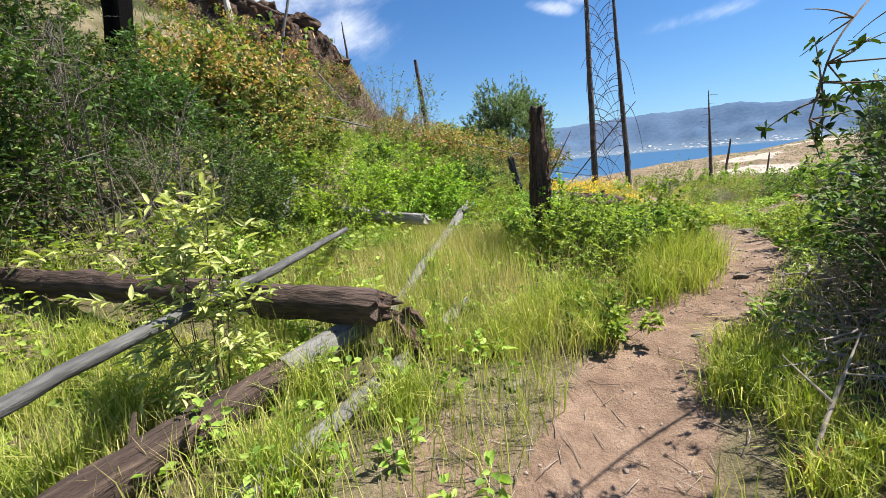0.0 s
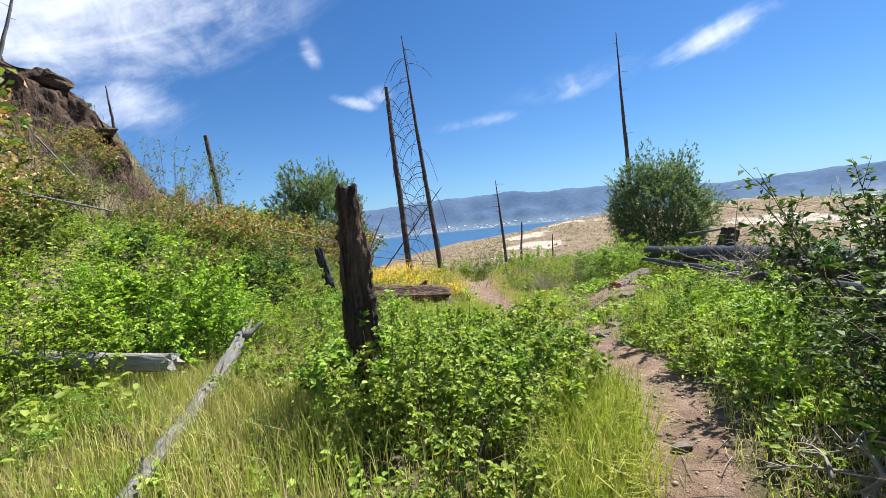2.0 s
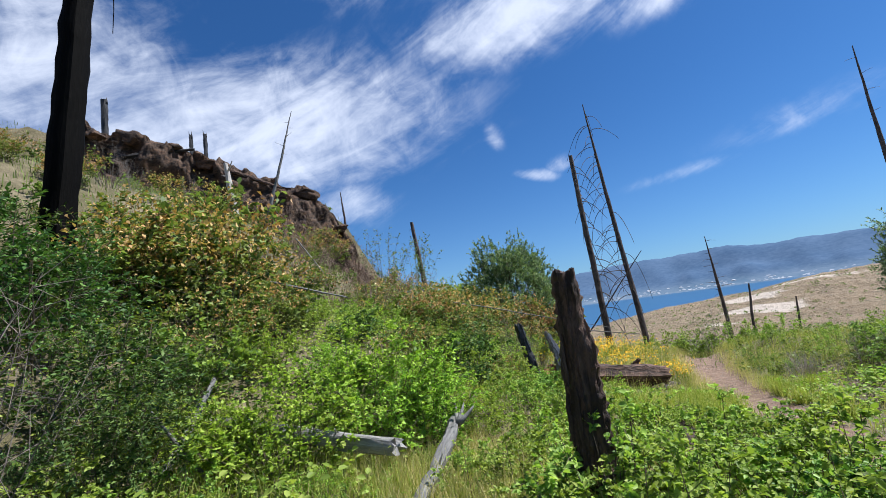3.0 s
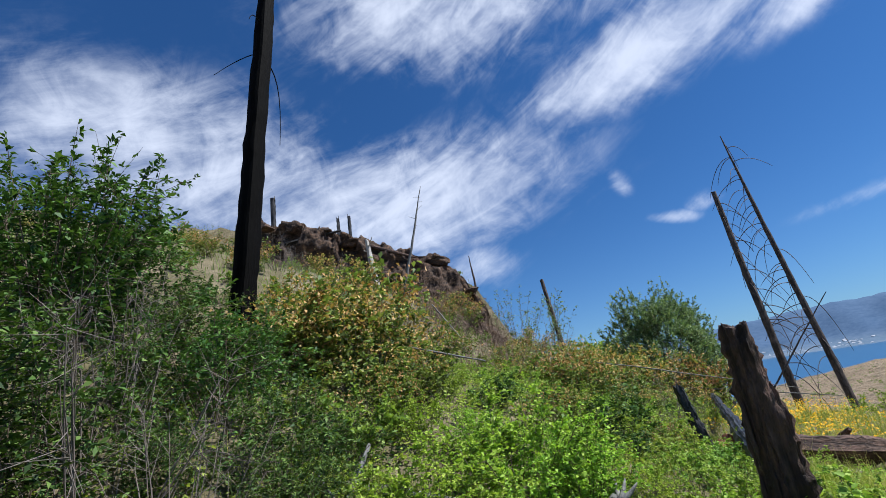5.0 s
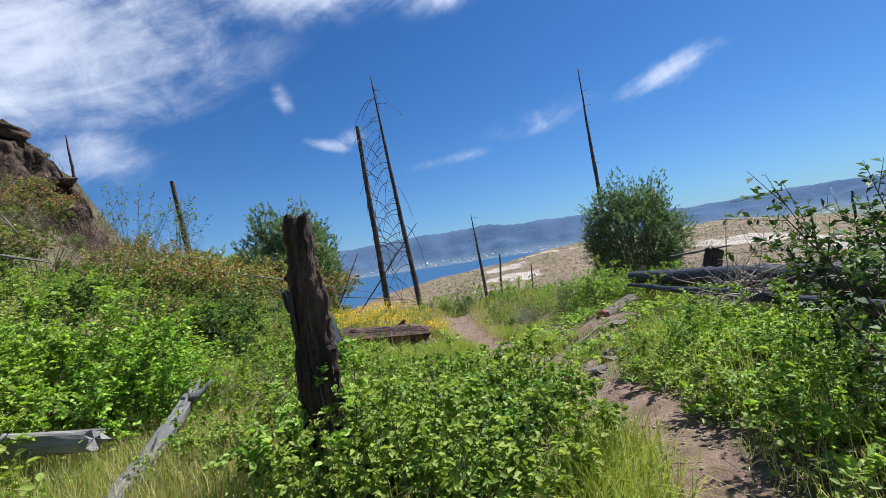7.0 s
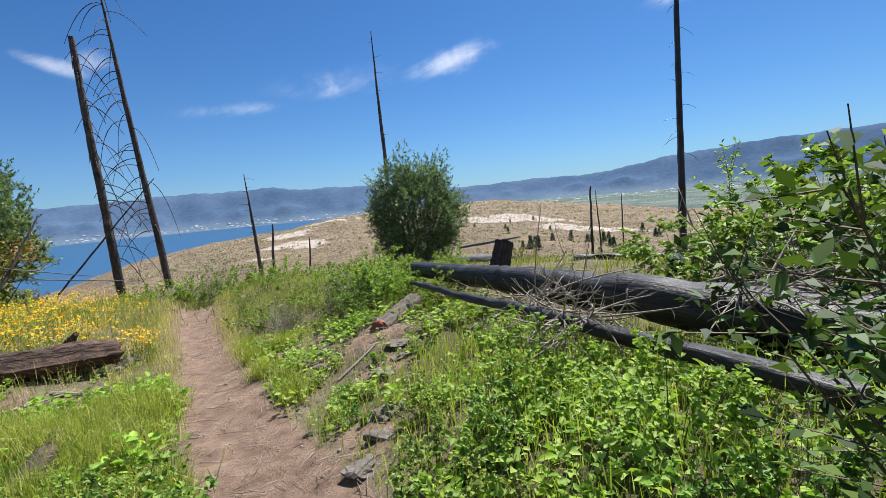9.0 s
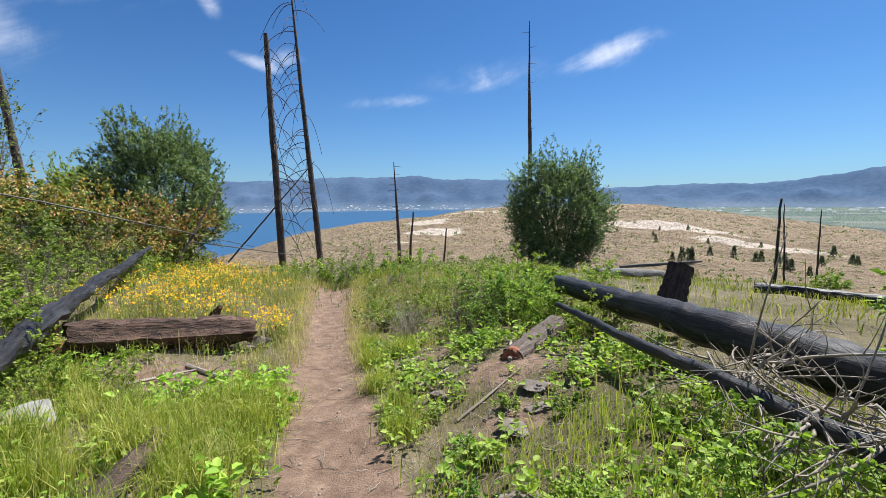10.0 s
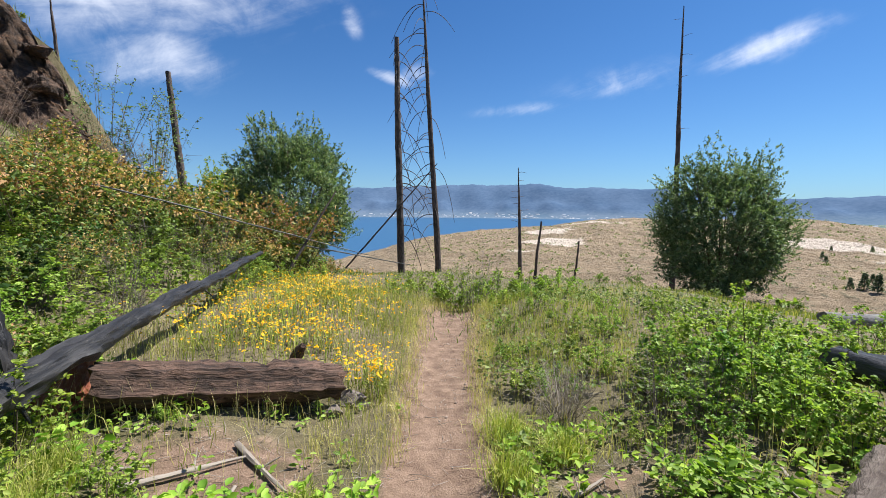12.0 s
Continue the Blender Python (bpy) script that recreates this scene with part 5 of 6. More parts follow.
put(BROWN, [(x, y, s * (0.62 if y > 22 else 1.0)) for x, y, s in [(-8.6, 14.2, 1.2), (-9.4, 13.2, 1.1), (-7.9, 15.4, 1.1), (-10.4, 15.6, 1.2), (-12.4, 17.6, 1.2), (-13.8, 19.2, 1.2), (-11.4, 20.6, 1.2), (-15.4, 23.4, 1.2), (-17.4, 22.0, 1.2), (-13.0, 24.4, 1.3), (-16.2, 25.6, 1.1), (-19.0, 23.6, 1.1), (-18.6, 19.4, 1.2), (-21.0, 18.6, 1.2), (-14.4, 26.6, 1.2), (-12.6, 26.6, 1.2), (-7.4, 17.2, 0.9), (-16.3, 30.0, 1.4), (-15.5, 30.7, 1.4), (-17.2, 29.2, 1.4), (-15.2, 31.5, 1.3), (-16.9, 30.3, 1.2), (-14.6, 31.8, 1.4), (-18.2, 28.2, 1.3), (-14.9, 29.8, 1.4)]])
put(GOLD, [(x, y, s * (0.85 if y > 15 else 1.0)) for x, y, s in [(-9.1, 8.6, 0.9), (-8.3, 9.4, 0.9), (-7.2, 8.3, 0.85), (-6.6, 9.0, 0.75), (-7.8, 10.3, 0.8), (-9.9, 10.2, 0.8), (-10.8, 11.4, 0.85), (-8.8, 13.0, 0.95), (-5.6, 17.5, 0.95), (-5.0, 18.8, 0.9), (-4.2, 17.6, 0.75), (-4.4, 20.4, 0.9), (-3.7, 19.4, 0.7), (-4.6, 22.3, 0.9), (-3.6, 22.6, 0.75), (-6.4, 16.0, 0.9), (-5.2, 15.4, 0.8), (-7.0, 18.6, 1.0), (-6.2, 20.6, 1.0), (-3.3, 24.4, 0.7), (-8.8, 17.2, 1.0), (-12.6, 13.4, 1.1), (-2.6, 23.0, 0.5), (-11.8, 18.8, 1.0), (-14.5, 21.5, 1.1), (-9.8, 21.3, 1.0)]])
spots, taken = [], []
hill = np.random.default_rng(21)
for i in range(2600):
    x, y = hill.uniform(-31, -3.2), hill.uniform(6.5, 36)
    toe = float(np.interp(y, TOE_Y, TOE_X))
    near = math.hypot(x, y - 5)
    if x > toe - 0.4 or behind_rim(np.array(x), np.array(y)) > (-4.2 if y > 19 else -2.0) or math.hypot(x + 4.0, y - 7) < 1.6 or math.hypot(x + 10.2, y - 7.4) < 0.7:
        continue
    gap = 0.85 + 0.024 * near
    if any(math.hypot(x - a, y - b) < gap for a, b in taken):
        continue
    taken.append((x, y))
    under = 0.55 if behind_rim(np.array(x), np.array(y)) > -12 and y > 22 else 1.0
    spots.append((x, y, under * hill.uniform(0.5, 0.9) * (0.72 + 0.012 * near)))
put(OLIVE + OLIVE + MIX + GOLD[1:], [s for s in spots if math.hypot(s[0], s[1] - 4) < 14])
put(FAR + FAR + MIX + GOLD + BARE[:1], [s for s in spots if math.hypot(s[0], s[1] - 4) >= 14])
foot, taken = [], []
for i in range(900):
    y = hill.uniform(10.5, 24)
    x = float(np.interp(y, TOE_Y, TOE_X)) + hill.uniform(-4.5, 0.9)
    gap = 0.5 + 0.014 * y
    if (x > -2.6 and y < 16) or any(math.hypot(x - a, y - b) < gap for a, b in taken):
        continue
    taken.append((x, y))
    foot.append((x, y, hill.uniform(0.7, 1.25)))
put(SNOW, foot[::2])
put([OLIVE[1], MIX[0], OLIVE[2], GOLD[1]], [(x, y, s * 0.48) for x, y, s in foot[1::2]])
# low growth along the cliff top and the brow
put(FAR, [(-33, 16, 0.7), (-31.5, 19.5, 0.6), (-30, 22.5, 0.6), (-33, 12, 0.9), (-34, 9, 1.0), (-27.4, 24.4, 0.5), (-22.6, 27.6, 0.5), (-19, 30.5, 0.5), (-16.6, 32.8, 0.6), (7.5, 24.5, 0.5), (9.2, 25.2, 0.6), (13.2, 22.2, 0.6), (14.6, 23.8, 0.6), (12.6, 25.6, 0.7), (4.6, 26.4, 0.5), (3.2, 25.6, 0.45), (6.0, 27.0, 0.5), (15.5, 14.6, 0.8), (17.2, 15.8, 0.9), (12.4, 10.6, 0.8), (13.8, 9.4, 0.9), (16.4, 10.8, 0.9), (11.0, 8.4, 0.8), (9.4, 6.9, 0.9), (18.8, 12.6, 1.0), (21.5, 14.0, 1.0), (8.0, 5.6, 0.9), (20.6, 9.6, 1.1)])
put(SNOW[:1] + MIX, [(1.5, 17.7, 1.2), (2.1, 17.5, 1.45), (2.6, 17.6, 1.2), (1.0, 18.2, 1.2), (0.4, 18.2, 0.9), (3.3, 17.6, 1.1), (3.9, 17.2, 1.0), (1.8, 18.4, 1.6)])
put(GOLD[1:], [(15.6, 20.2, 0.6), (17.5, 22.2, 0.6)])

# big round bushes
round_tree(15.7, 30.2, hz(15.7, 30.2) - 0.1, 4.2 - hz(15.7, 30.2), 2.95, 5600, 12, 0.15, M_SILVER, "big dense rounded grey-green tree on the brow")
round_tree(-6.3, 31.5, hz(-6.3, 31.5) - 0.2, 5.6 - hz(-6.3, 31.5), 2.9, 5600, 12, 0.15, M_SILVER, "big rounded leafy green tree beyond the slope")
round_tree(-11.0, 34.5, hz(-11.0, 34.5) - 0.2, 3.6, 1.6, 900, 12, 0.17, M_GREEN, "small green tree behind the ridge")
shrub("leggy_shrub", -14.6, 29.6, hz(-14.6, 29.6) - 0.2, 4.9, 2.0, 16, 8, 4, 0.14, M_SILVER, "tall thin shrub with open leafy branches", "shrub", oval=False, width=0.5, stem_r=0.02, low=0.4)
shrub("leggy_shrub", -12.4, 29.5, hz(-12.4, 29.5) - 0.2, 4.6, 2.0, 20, 9, 5, 0.15, M_SILVER, "thin leggy shrub with open branches", "shrub", oval=False, width=0.5, stem_r=0.02, low=0.4)
shrub("leggy_shrub", 2.2, 2.35, hz(2.2, 2.35), 2.2, 0.55, 8, 9, 8, 0.055, M_DARK, "tall leggy shrub with dark leaves over the path", "shrub", width=0.5, stem_r=0.012, low=0.45)
shrub("leggy_shrub", 3.1, 4.0, hz(3.1, 4.0), 1.8, 0.8, 12, 9, 9, 0.055, M_DARK, "leggy shrub with upright leafy shoots", "shrub", width=0.5, stem_r=0.010, low=0.4)
shrub("leggy_shrub", 8.45, 7.7, hz(8.45, 7.7), 2.4, 0.25, 2, 8, 9, 0.07, M_GREEN, "single leafy sapling above the bushes", "shrub", width=0.5, stem_r=0.012, low=0.6)
# a dark branch that hangs over the path
P = np.array([(1.7, 2.85, hz(1.7, 2.85)), (1.56, 2.98, 0.9), (1.5, 3.0, 1.5), (1.42, 2.85, 1.88), (1.15, 2.5, 2.02), (0.92, 2.2, 1.95), (0.74, 2.02, 1.76), (0.66, 1.95, 1.5)])
f = np.linspace(0, 7, 29)
P = np.stack([np.interp(f, np.arange(8), P[:, i]) for i in range(3)], -1)
P[1:-1] = (P[:-2] + 2 * P[1:-1] + P[2:]) / 4
ob = thing("overhanging_branch", 1.7, 2.85, hz(1.7, 2.85), "crooked dark branch with few leaves over the path", "branch")
P = P - np.array(ob.location)
part("stem", make_mesh("overhanging stem", *tubes(P[None], np.linspace(0.014, 0.003, 29)[None], 6, 0.08), M_STEM, True), ob)
n = 26
q = P[rng.integers(10, 28, n)]
S = bent(q, unit(rng.normal(size=(n, 3)) * [1, 1, 0.7] + [0.35, 0.2, 0.25]), rng.uniform(0.08, 0.26, n), 6, 0.1, 0.3)
S[:8] = bent(P[rng.integers(23, 29, 8)], unit(rng.normal(size=(8, 3)) * 0.8), 0.16, 6, 0.1, 0.2)
for i in range(n):
    part("twig", make_mesh("overhanging twig", *tubes(S[i:i + 1], np.linspace(0.004, 0.0015, 6)[None], 4), M_STEM), ob)
c = along(S[:16], rng.uniform(0.3, 1, (16, 11))).reshape(-1, 3)
s = 0.042 * rng.uniform(0.6, 1.25, len(c))
tagged(part("foliage", make_mesh("overhanging leaves", *leaf_blades(c, rng.normal(size=c.shape) + [0, 0, 0.1], s, s * 0.45), M_DARK), ob), kind="stuff")
# the pale willow sapling by the logs
shrub("willow_sapling", -2.25, 1.70, hz(-2.25, 1.70), 1.40, 0.16, 6, 16, 12, 0.08, M_PALE, "young willow with pale upright leaves by the log", "sapling", width=0.28, stem_r=0.007, low=0.3)
# dead brush on the logs
for x, y, z, s, turn in ((3.95, 7.5, 0.7, 0.9, 0), (4.35, 5.9, 0.85, 1.0, 40), (3.6, 6.8, 0.68, 0.9, 20), (1.25, 2.95, hz(1.25, 2.95) + 0.06, 0.55, 70), (1.35, 3.4, hz(1.35, 3.4) + 0.06, 0.5, 120), (1.2, 2.5, hz(1.2, 2.5) + 0.05, 0.5, 30)):
    br = thing("dead_brush", x, y, z, "tangle of grey dead branches lying on a log" if x > 3 else "tangle of grey dead twigs at the thicket's foot", "brush", "dead brush", turn)
    n = 34
    d = unit(rng.normal(size=(n, 3)) * [1, 0.6, 0.4] + [-0.6, -0.5, 0.25])
    P = bent(rng.normal(size=(n, 3)) * [0.12, 0.12, 0.05], d, rng.uniform(0.3, 0.9, n) * s, 7, 0.15, 0.3)
    V, F = tubes(P, np.linspace(1, 0.3, 7)[None] * 0.011 * rng.uniform(0.5, 1.2, (n, 1)), 4)
    q = along(P, rng.uniform(0.3, 1, (n, 5))).reshape(-1, 3)
    P2 = bent(q, unit(np.repeat(d, 5, 0) + rng.normal(size=q.shape) * 0.6), rng.uniform(0.08, 0.3, len(q)) * s, 4, 0.1, 0.3)
    V2, F2 = tubes(P2, np.linspace(1, 0.4, 4)[None] * 0.004 * np.ones((len(q), 1)), 3)
    m, k = len(V) // n, len(F) // n
    for i in range(n):
        part("branch", make_mesh("dead branch", V[i * m:i * m + m], F[:k], M_TWIG), br)
    tagged(part("twigwork", make_mesh("twigwork", V2, F2, M_TWIG), br), kind="stuff")

# ---------------------------------------------------------------- stones
for i, (x, y, s, flat) in enumerate(((1.95, 7.05, 0.10, 0.3), (2.15, 7.35, 0.11, 0.35), (1.72, 6.85, 0.1, 0.4), (0.35, 12.1, 0.12, 0.9), (0.25, 11.75, 0.09, 0.7), (2.9, 8.6, 0.11, 0.3), (2.5, 8.1, 0.13, 0.16), (2.25, 7.9, 0.1, 0.2), (2.75, 8.3, 0.12, 0.15), (1.0, 4.15, 0.05, 0.5), (0.35, 4.4, 0.12, 0.5), (0.15, 4.1, 0.10, 0.5), (2.2, 9.1, 0.09, 0.5), (0.5, 3.1, 0.03, 0.5), (-0.6, 2.3, 0.06, 0.5))):
    boulder("stone", x, y, hz(x, y) + s * flat * 0.4, s * 1.3, s, s * flat, M_STONE, "pale flat stone beside the path", "stone", 900 + i, turn=i * 57, cuts=4)
bm = bmesh.new()
bmesh.ops.create_cube(bm, size=1.0)
bmesh.ops.subdivide_edges(bm, edges=bm.edges[:], cuts=9, use_grid_fill=True)
for v in bm.verts:
    x, y, z = v.co.x * 0.40, v.co.y * 0.24, v.co.z * 0.06
    rim = noise.noise(Vector((x * 5, y * 5, 4.0))) * 0.05
    ply = noise.noise(Vector((x * 2.5, y * 14, z * 30 + 7))) * 0.011
    v.co = (x * (1 - 0.25 * y / 0.13 * 0.4) + rim * (abs(v.co.x) > 0.4), y + rim * 0.6 * (abs(v.co.y) > 0.4), z + ply - 0.02 * (x / 0.26) ** 2)
me = bpy.data.meshes.new("pale slab")
bm.to_mesh(me)
bm.free()
me.materials.append(M_WHITE)
slab = tagged(new("pale_slab", me), "flat bleached white slab beside a charred log", "slab")
slab.matrix_basis = pose(-0.93, 9.12, hz(-0.93, 9.12) + 0.08, 30, -10, 16)
pr = np.random.default_rng(5)
n = 800
py = np.where(pr.random(n) < 0.35, pr.uniform(3.4, 5.2, n), pr.uniform(0.2, 17, n))
px = curve_at(py, TRAIL_Y, TRAIL_X) + pr.normal(0, 0.28, n)
off = pr.random(n) < 0.35
px[off] += pr.normal(0, 1.1, off.sum())
pz = hgt(px, py)
sz = pr.uniform(0.003, 0.010, n) * (1 + 1.2 * (pr.random(n) < 0.1))
cube = np.array([[-1, -1, -0.6], [1, -0.8, -0.6], [0.9, 1, -0.6], [-1, 0.8, -0.6], [-0.6, -0.7, 0.6], [0.7, -0.5, 0.7], [0.5, 0.7, 0.5], [-0.7, 0.5, 0.6]])
V = cube[None] * sz[:, None, None] * pr.uniform(0.6, 1.3, (n, 8, 3)) + np.stack([px, py, pz + sz * 0.3], -1)[:, None]
F = np.array([[0, 3, 2, 1], [4, 5, 6, 7], [0, 1, 5, 4], [1, 2, 6, 5], [2, 3, 7, 6], [3, 0, 4, 7]])
F = (np.arange(n)[:, None, None] * 8 + F[None]).reshape(-1, 4)
tagged(new("pebbles", make_mesh("pebbles", V.reshape(-1, 3), F, M_PEBBLE)), "small loose pebbles scattered over the footpath", "pebbles", kind="stuff")

# ---------------------------------------------------------------- grass, flowers, litter


def blades(name, x, y, h, w, mat, label, lean=0.45, z=None):
    n = len(x)
    z = hgt(x, y) - 0.01 if z is None else z
    a = rng.uniform(0, 2 * np.pi, n)
    side = np.stack([np.cos(a), np.sin(a), 0 * a], -1)
    b = rng.uniform(0, 2 * np.pi, n)
    tilt = np.stack([np.cos(b), np.sin(b), 0 * b], -1) * (rng.uniform(0.05, 1, n) * lean)[:, None]
    p = np.stack([x, y, z], -1)
    H, W = h[:, None], np.broadcast_to(w, n)[:, None]
    m = p + H * (tilt * 0.35 + [0, 0, 0.6])
    t = p + H * (tilt * 1.1 + [0, 0, 1.0]) - np.array([0, 0, 1]) * H * (np.linalg.norm(tilt, axis=1)[:, None] ** 2) * 0.7
    V = np.stack([p - side * W * 0.5, p + side * W * 0.5, m + side * W * 0.42, m - side * W * 0.42, t], 1).reshape(-1, 3)
    o = np.arange(n)[:, None] * 5
    F = np.concatenate([o + [0, 1, 2], o + [0, 2, 3], o + [3, 2, 4]])
    return tagged(new(name, make_mesh(name, V, F, mat)), label, "grass", kind="stuff")


def patchy(x, y, s=1.0, o=0.0):
    return 0.5 + 0.25 * (np.sin(1.9 * s * x + o) * np.sin(2.3 * s * y + 1 + o) + np.sin(3.7 * s * x - 1.3 * s * y + o) * np.sin(4.3 * s * y + 0.9 * s * x) + np.sin(0.8 * s * (x + y) + 2 * o))


def scatter(n, x0, x1, y0, y1, keep):
    x, y = rng.uniform(x0, x1, n), rng.uniform(y0, y1, n)
    k = rng.random(n) < keep(x, y)
    return x[k], y[k]


def off_trail(x, y):
    return np.clip(1 - worn_at(x, y) * 1.35, 0, 1)


# lush tufts: many blades out of one root
def tufts(name, spots, per, h, mat, label, spread=0.10, w=0.006, lean=0.95):
    xs, ys, hs = [], [], []
    for x, y, s in spots:
        xs.append(x + rng.normal(0, spread * s, int(per * s)))
        ys.append(y + rng.normal(0, spread * s, int(per * s)))
        hs.append(h * s * rng.uniform(0.5, 1.1, int(per * s)))
    return blades(name, np.concatenate(xs), np.concatenate(ys), np.concatenate(hs), w, mat, label, lean)


tufts("tussock_grass", [(-2.6, 1.0, 1.2), (-3.2, 2.0, 1.2), (-1.6, 0.8, 0.9), (-3.6, 1.4, 1.2), (-2.9, 0.7, 1.1), (-3.9, 2.0, 1.2), (-2.7, 1.5, 1.1), (0.3, 9.3, 1.0), (0.0, 9.1, 1.0), (-0.3, 9.25, 0.9), (0.5, 9.65, 0.8), (-0.6, 9.45, 0.9), (-0.1, 8.7, 1.1), (0.2, 8.6, 1.0), (-0.95, 9.75, 0.9), (-0.7, 8.7, 1.0), (0.42, 10.1, 0.7), (-1.1, 10.2, 0.8), (-0.4, 8.2, 1.0), (1.75, 8.6, 0.7), (1.8, 9.1, 0.7), (0.62, 2.65, 0.7), (0.72, 2.9, 0.6), (0.55, 2.35, 0.7), (0.8, 2.5, 0.7), (0.7, 1.7, 0.6), (0.9, 1.85, 0.6), (0.62, 4.35, 1.2), (0.48, 4.15, 1.1), (0.78, 4.6, 1.0), (0.35, 3.9, 1.1), (0.25, 3.65, 1.0), (0.55, 3.95, 0.9), (-0.55, 3.0, 1.1), (-0.35, 3.25, 1.1), (-0.75, 2.75, 0.9), (-0.2, 2.9, 0.8), (0.6, 2.4, 0.7), (0.75, 2.1, 0.7), (0.65, 9.0, 1.0), (0.45, 9.35, 1.0), (0.75, 9.4, 0.9), (0.3, 8.9, 0.9), (0.6, 8.5, 0.9), (0.1, 7.6, 1.1), (0.7, 7.3, 0.9), (0.4, 8.1, 1.0), (1.75, 10.6, 0.8), (1.85, 11.3, 0.9), (1.7, 9.7, 0.7), (2.2, 10.9, 0.8),
                        (-1.1, 1.9, 0.9), (-1.5, 1.3, 1.0), (-1.2, 2.6, 0.8), (-2.4, 2.2, 1.2), (-2.9, 1.7, 1.2), (-1.75, 1.9, 0.9), (0.35, 5.9, 0.8), (0.8, 6.2, 0.8), (0.9, 0.9, 1.0), (0.5, 0.75, 0.9)], 420, 0.40, M_GRASS, "long bright green tussock grass beside the footpath")
x, y = scatter(80000, -6.5, 0.4, -0.6, 6.8, lambda x, y: off_trail(x, y) * (1 - 0.75 * smoothstep(-1.1, -0.6, x) * smoothstep(3.2, 4.0, y)) * np.clip(patchy(x, y) * 1.9 - 0.55, 0.06, 1) * 0.6)
blades("grass", x, y, rng.uniform(0.12, 0.4, len(x)), 0.0055, M_GRASS, "long green meadow grass between the logs", 0.6)
x, y = scatter(60000, -3.2, 0.3, 0.8, 7.4, lambda x, y: off_trail(x, y) * np.clip(patchy(x, y, 1.2, 2) * 1.9 - 0.3, 0, 1) * 0.75 * (0.35 + 0.65 * smoothstep(1.8, 3.2, y)) * (1 - 0.85 * smoothstep(-1.1, -0.6, x) * smoothstep(3.2, 3.8, y)))
blades("dry_grass", x, y, rng.uniform(0.10, 0.42, len(x)), 0.004, M_STRAW, "thin yellowing seeded grass on the slope", 0.55)
x, y = scatter(75000, -3.2, 4.6, 6.2, 17.5, lambda x, y: off_trail(x, y) * np.clip(patchy(x, y, 0.9, 1) * 1.4 - 0.35, 0.03, 1) * 0.5)
blades("grass", x, y, rng.uniform(0.08, 0.3, len(x)), 0.006, M_GRASS, "green grass tufts beside the trail", 0.6)
x, y = scatter(45000, -2.6, 5.0, 8, 20, lambda x, y: np.clip(1 - worn_at(x, y) * 1.1, 0, 1) * np.clip(patchy(x, y, 1.1, 3) * 1.4 - 0.2, 0, 1) * 0.38)
blades("dry_grass", x, y, rng.uniform(0.12, 0.42, len(x)), 0.004, M_STRAW, "thin dry straw-coloured grass along the trail", 0.5)
x, y = scatter(38000, -3.5, 24, 14, 36, lambda x, y: np.clip(patchy(x, y, 0.8, 1) * 1.8 - 0.4, 0, 1) * 0.8)
blades("grass", x, y, rng.uniform(0.08, 0.22, len(x)), 0.016, M_OLIVE, "dry grass on the brow of the hill", 0.9)
x, y = scatter(38000, 4.5, 26, 1, 24, lambda x, y: np.clip(patchy(x, y, 0.9, 4) * 2.2 - 0.7, 0, 1) * 0.8)
far = x > 7
blades("grass", x[far], y[far], rng.uniform(0.08, 0.26, far.sum()), 0.016, M_GRASS, "bright green grass on the eastern slope", 0.9)
blades("dry_grass", x[~far], y[~far], rng.uniform(0.1, 0.32, (~far).sum()), 0.009, M_STRAW, "yellowing grass behind the big log", 0.6)
x, y = scatter(24000, -34, -3, 3, 36, lambda x, y: 0.8 + 0 * x)
blades("grass", x, y, rng.uniform(0.15, 0.4, len(x)), 0.024, M_OLIVE, "dry grass between the hillside bushes", 0.5)
x, y = scatter(16000, 1.6, 5, 0, 8, lambda x, y: off_trail(x, y) * 0.7)
blades("grass", x, y, rng.uniform(0.1, 0.3, len(x)), 0.006, M_GRASS, "green grass under the thickets", 0.6)


def herbs(name, n, x0, x1, y0, y1, keep, per, size, mat, label, up=0.12, width=0.6):
    """Small broad-leaved plants: a whorl of leaves round a short stem."""
    x, y = scatter(n, x0, x1, y0, y1, keep)
    z = hgt(x, y)
    k = len(x)
    a = rng.uniform(0, 2 * np.pi, (k, per))
    hh = rng.uniform(0.15, 1, (k, per)) * up * rng.uniform(0.5, 1.6, (k, 1))
    r = rng.uniform(0.0, 0.05, (k, per))
    c = np.stack([x[:, None] + np.cos(a) * r, y[:, None] + np.sin(a) * r, z[:, None] + hh], -1).reshape(-1, 3)
    d = np.stack([np.cos(a), np.sin(a), rng.uniform(-0.1, 0.7, (k, per))], -1).reshape(-1, 3)
    s = size * rng.uniform(0.5, 1.2, k * per)
    return tagged(new(name, make_mesh(name, *leaf_blades(c, d, s, s * width), mat)), label, "plants", kind="stuff")


herbs("low_plants", 1000, 1.55, 4.3, 5.6, 11.4, lambda x, y: off_trail(x, y) * np.clip(patchy(x, y, 1.1, 5) * 3 - 1.0, 0, 1), 11, 0.06, M_GREEN, "low bright broad-leaved plants covering the bank")
herbs("low_plants", 2200, -3.4, 1.1, 3.0, 12.0, lambda x, y: off_trail(x, y) * np.clip(patchy(x, y, 1.3, 2) * 1.6 - 0.35, 0, 1), 10, 0.055, M_GREEN, "low green leafy plants among the grass")
herbs("low_plants", 1500, 1.5, 4.0, 1.0, 6.5, lambda x, y: off_trail(x, y) * 0.8, 10, 0.06, M_GREEN, "low green plants under the thickets")
herbs("low_plants", 2500, -9, -2.6, 1.0, 16, lambda x, y: 0.7 + 0 * x, 10, 0.08, M_GREEN, "low green plants between the bushes", 0.3)
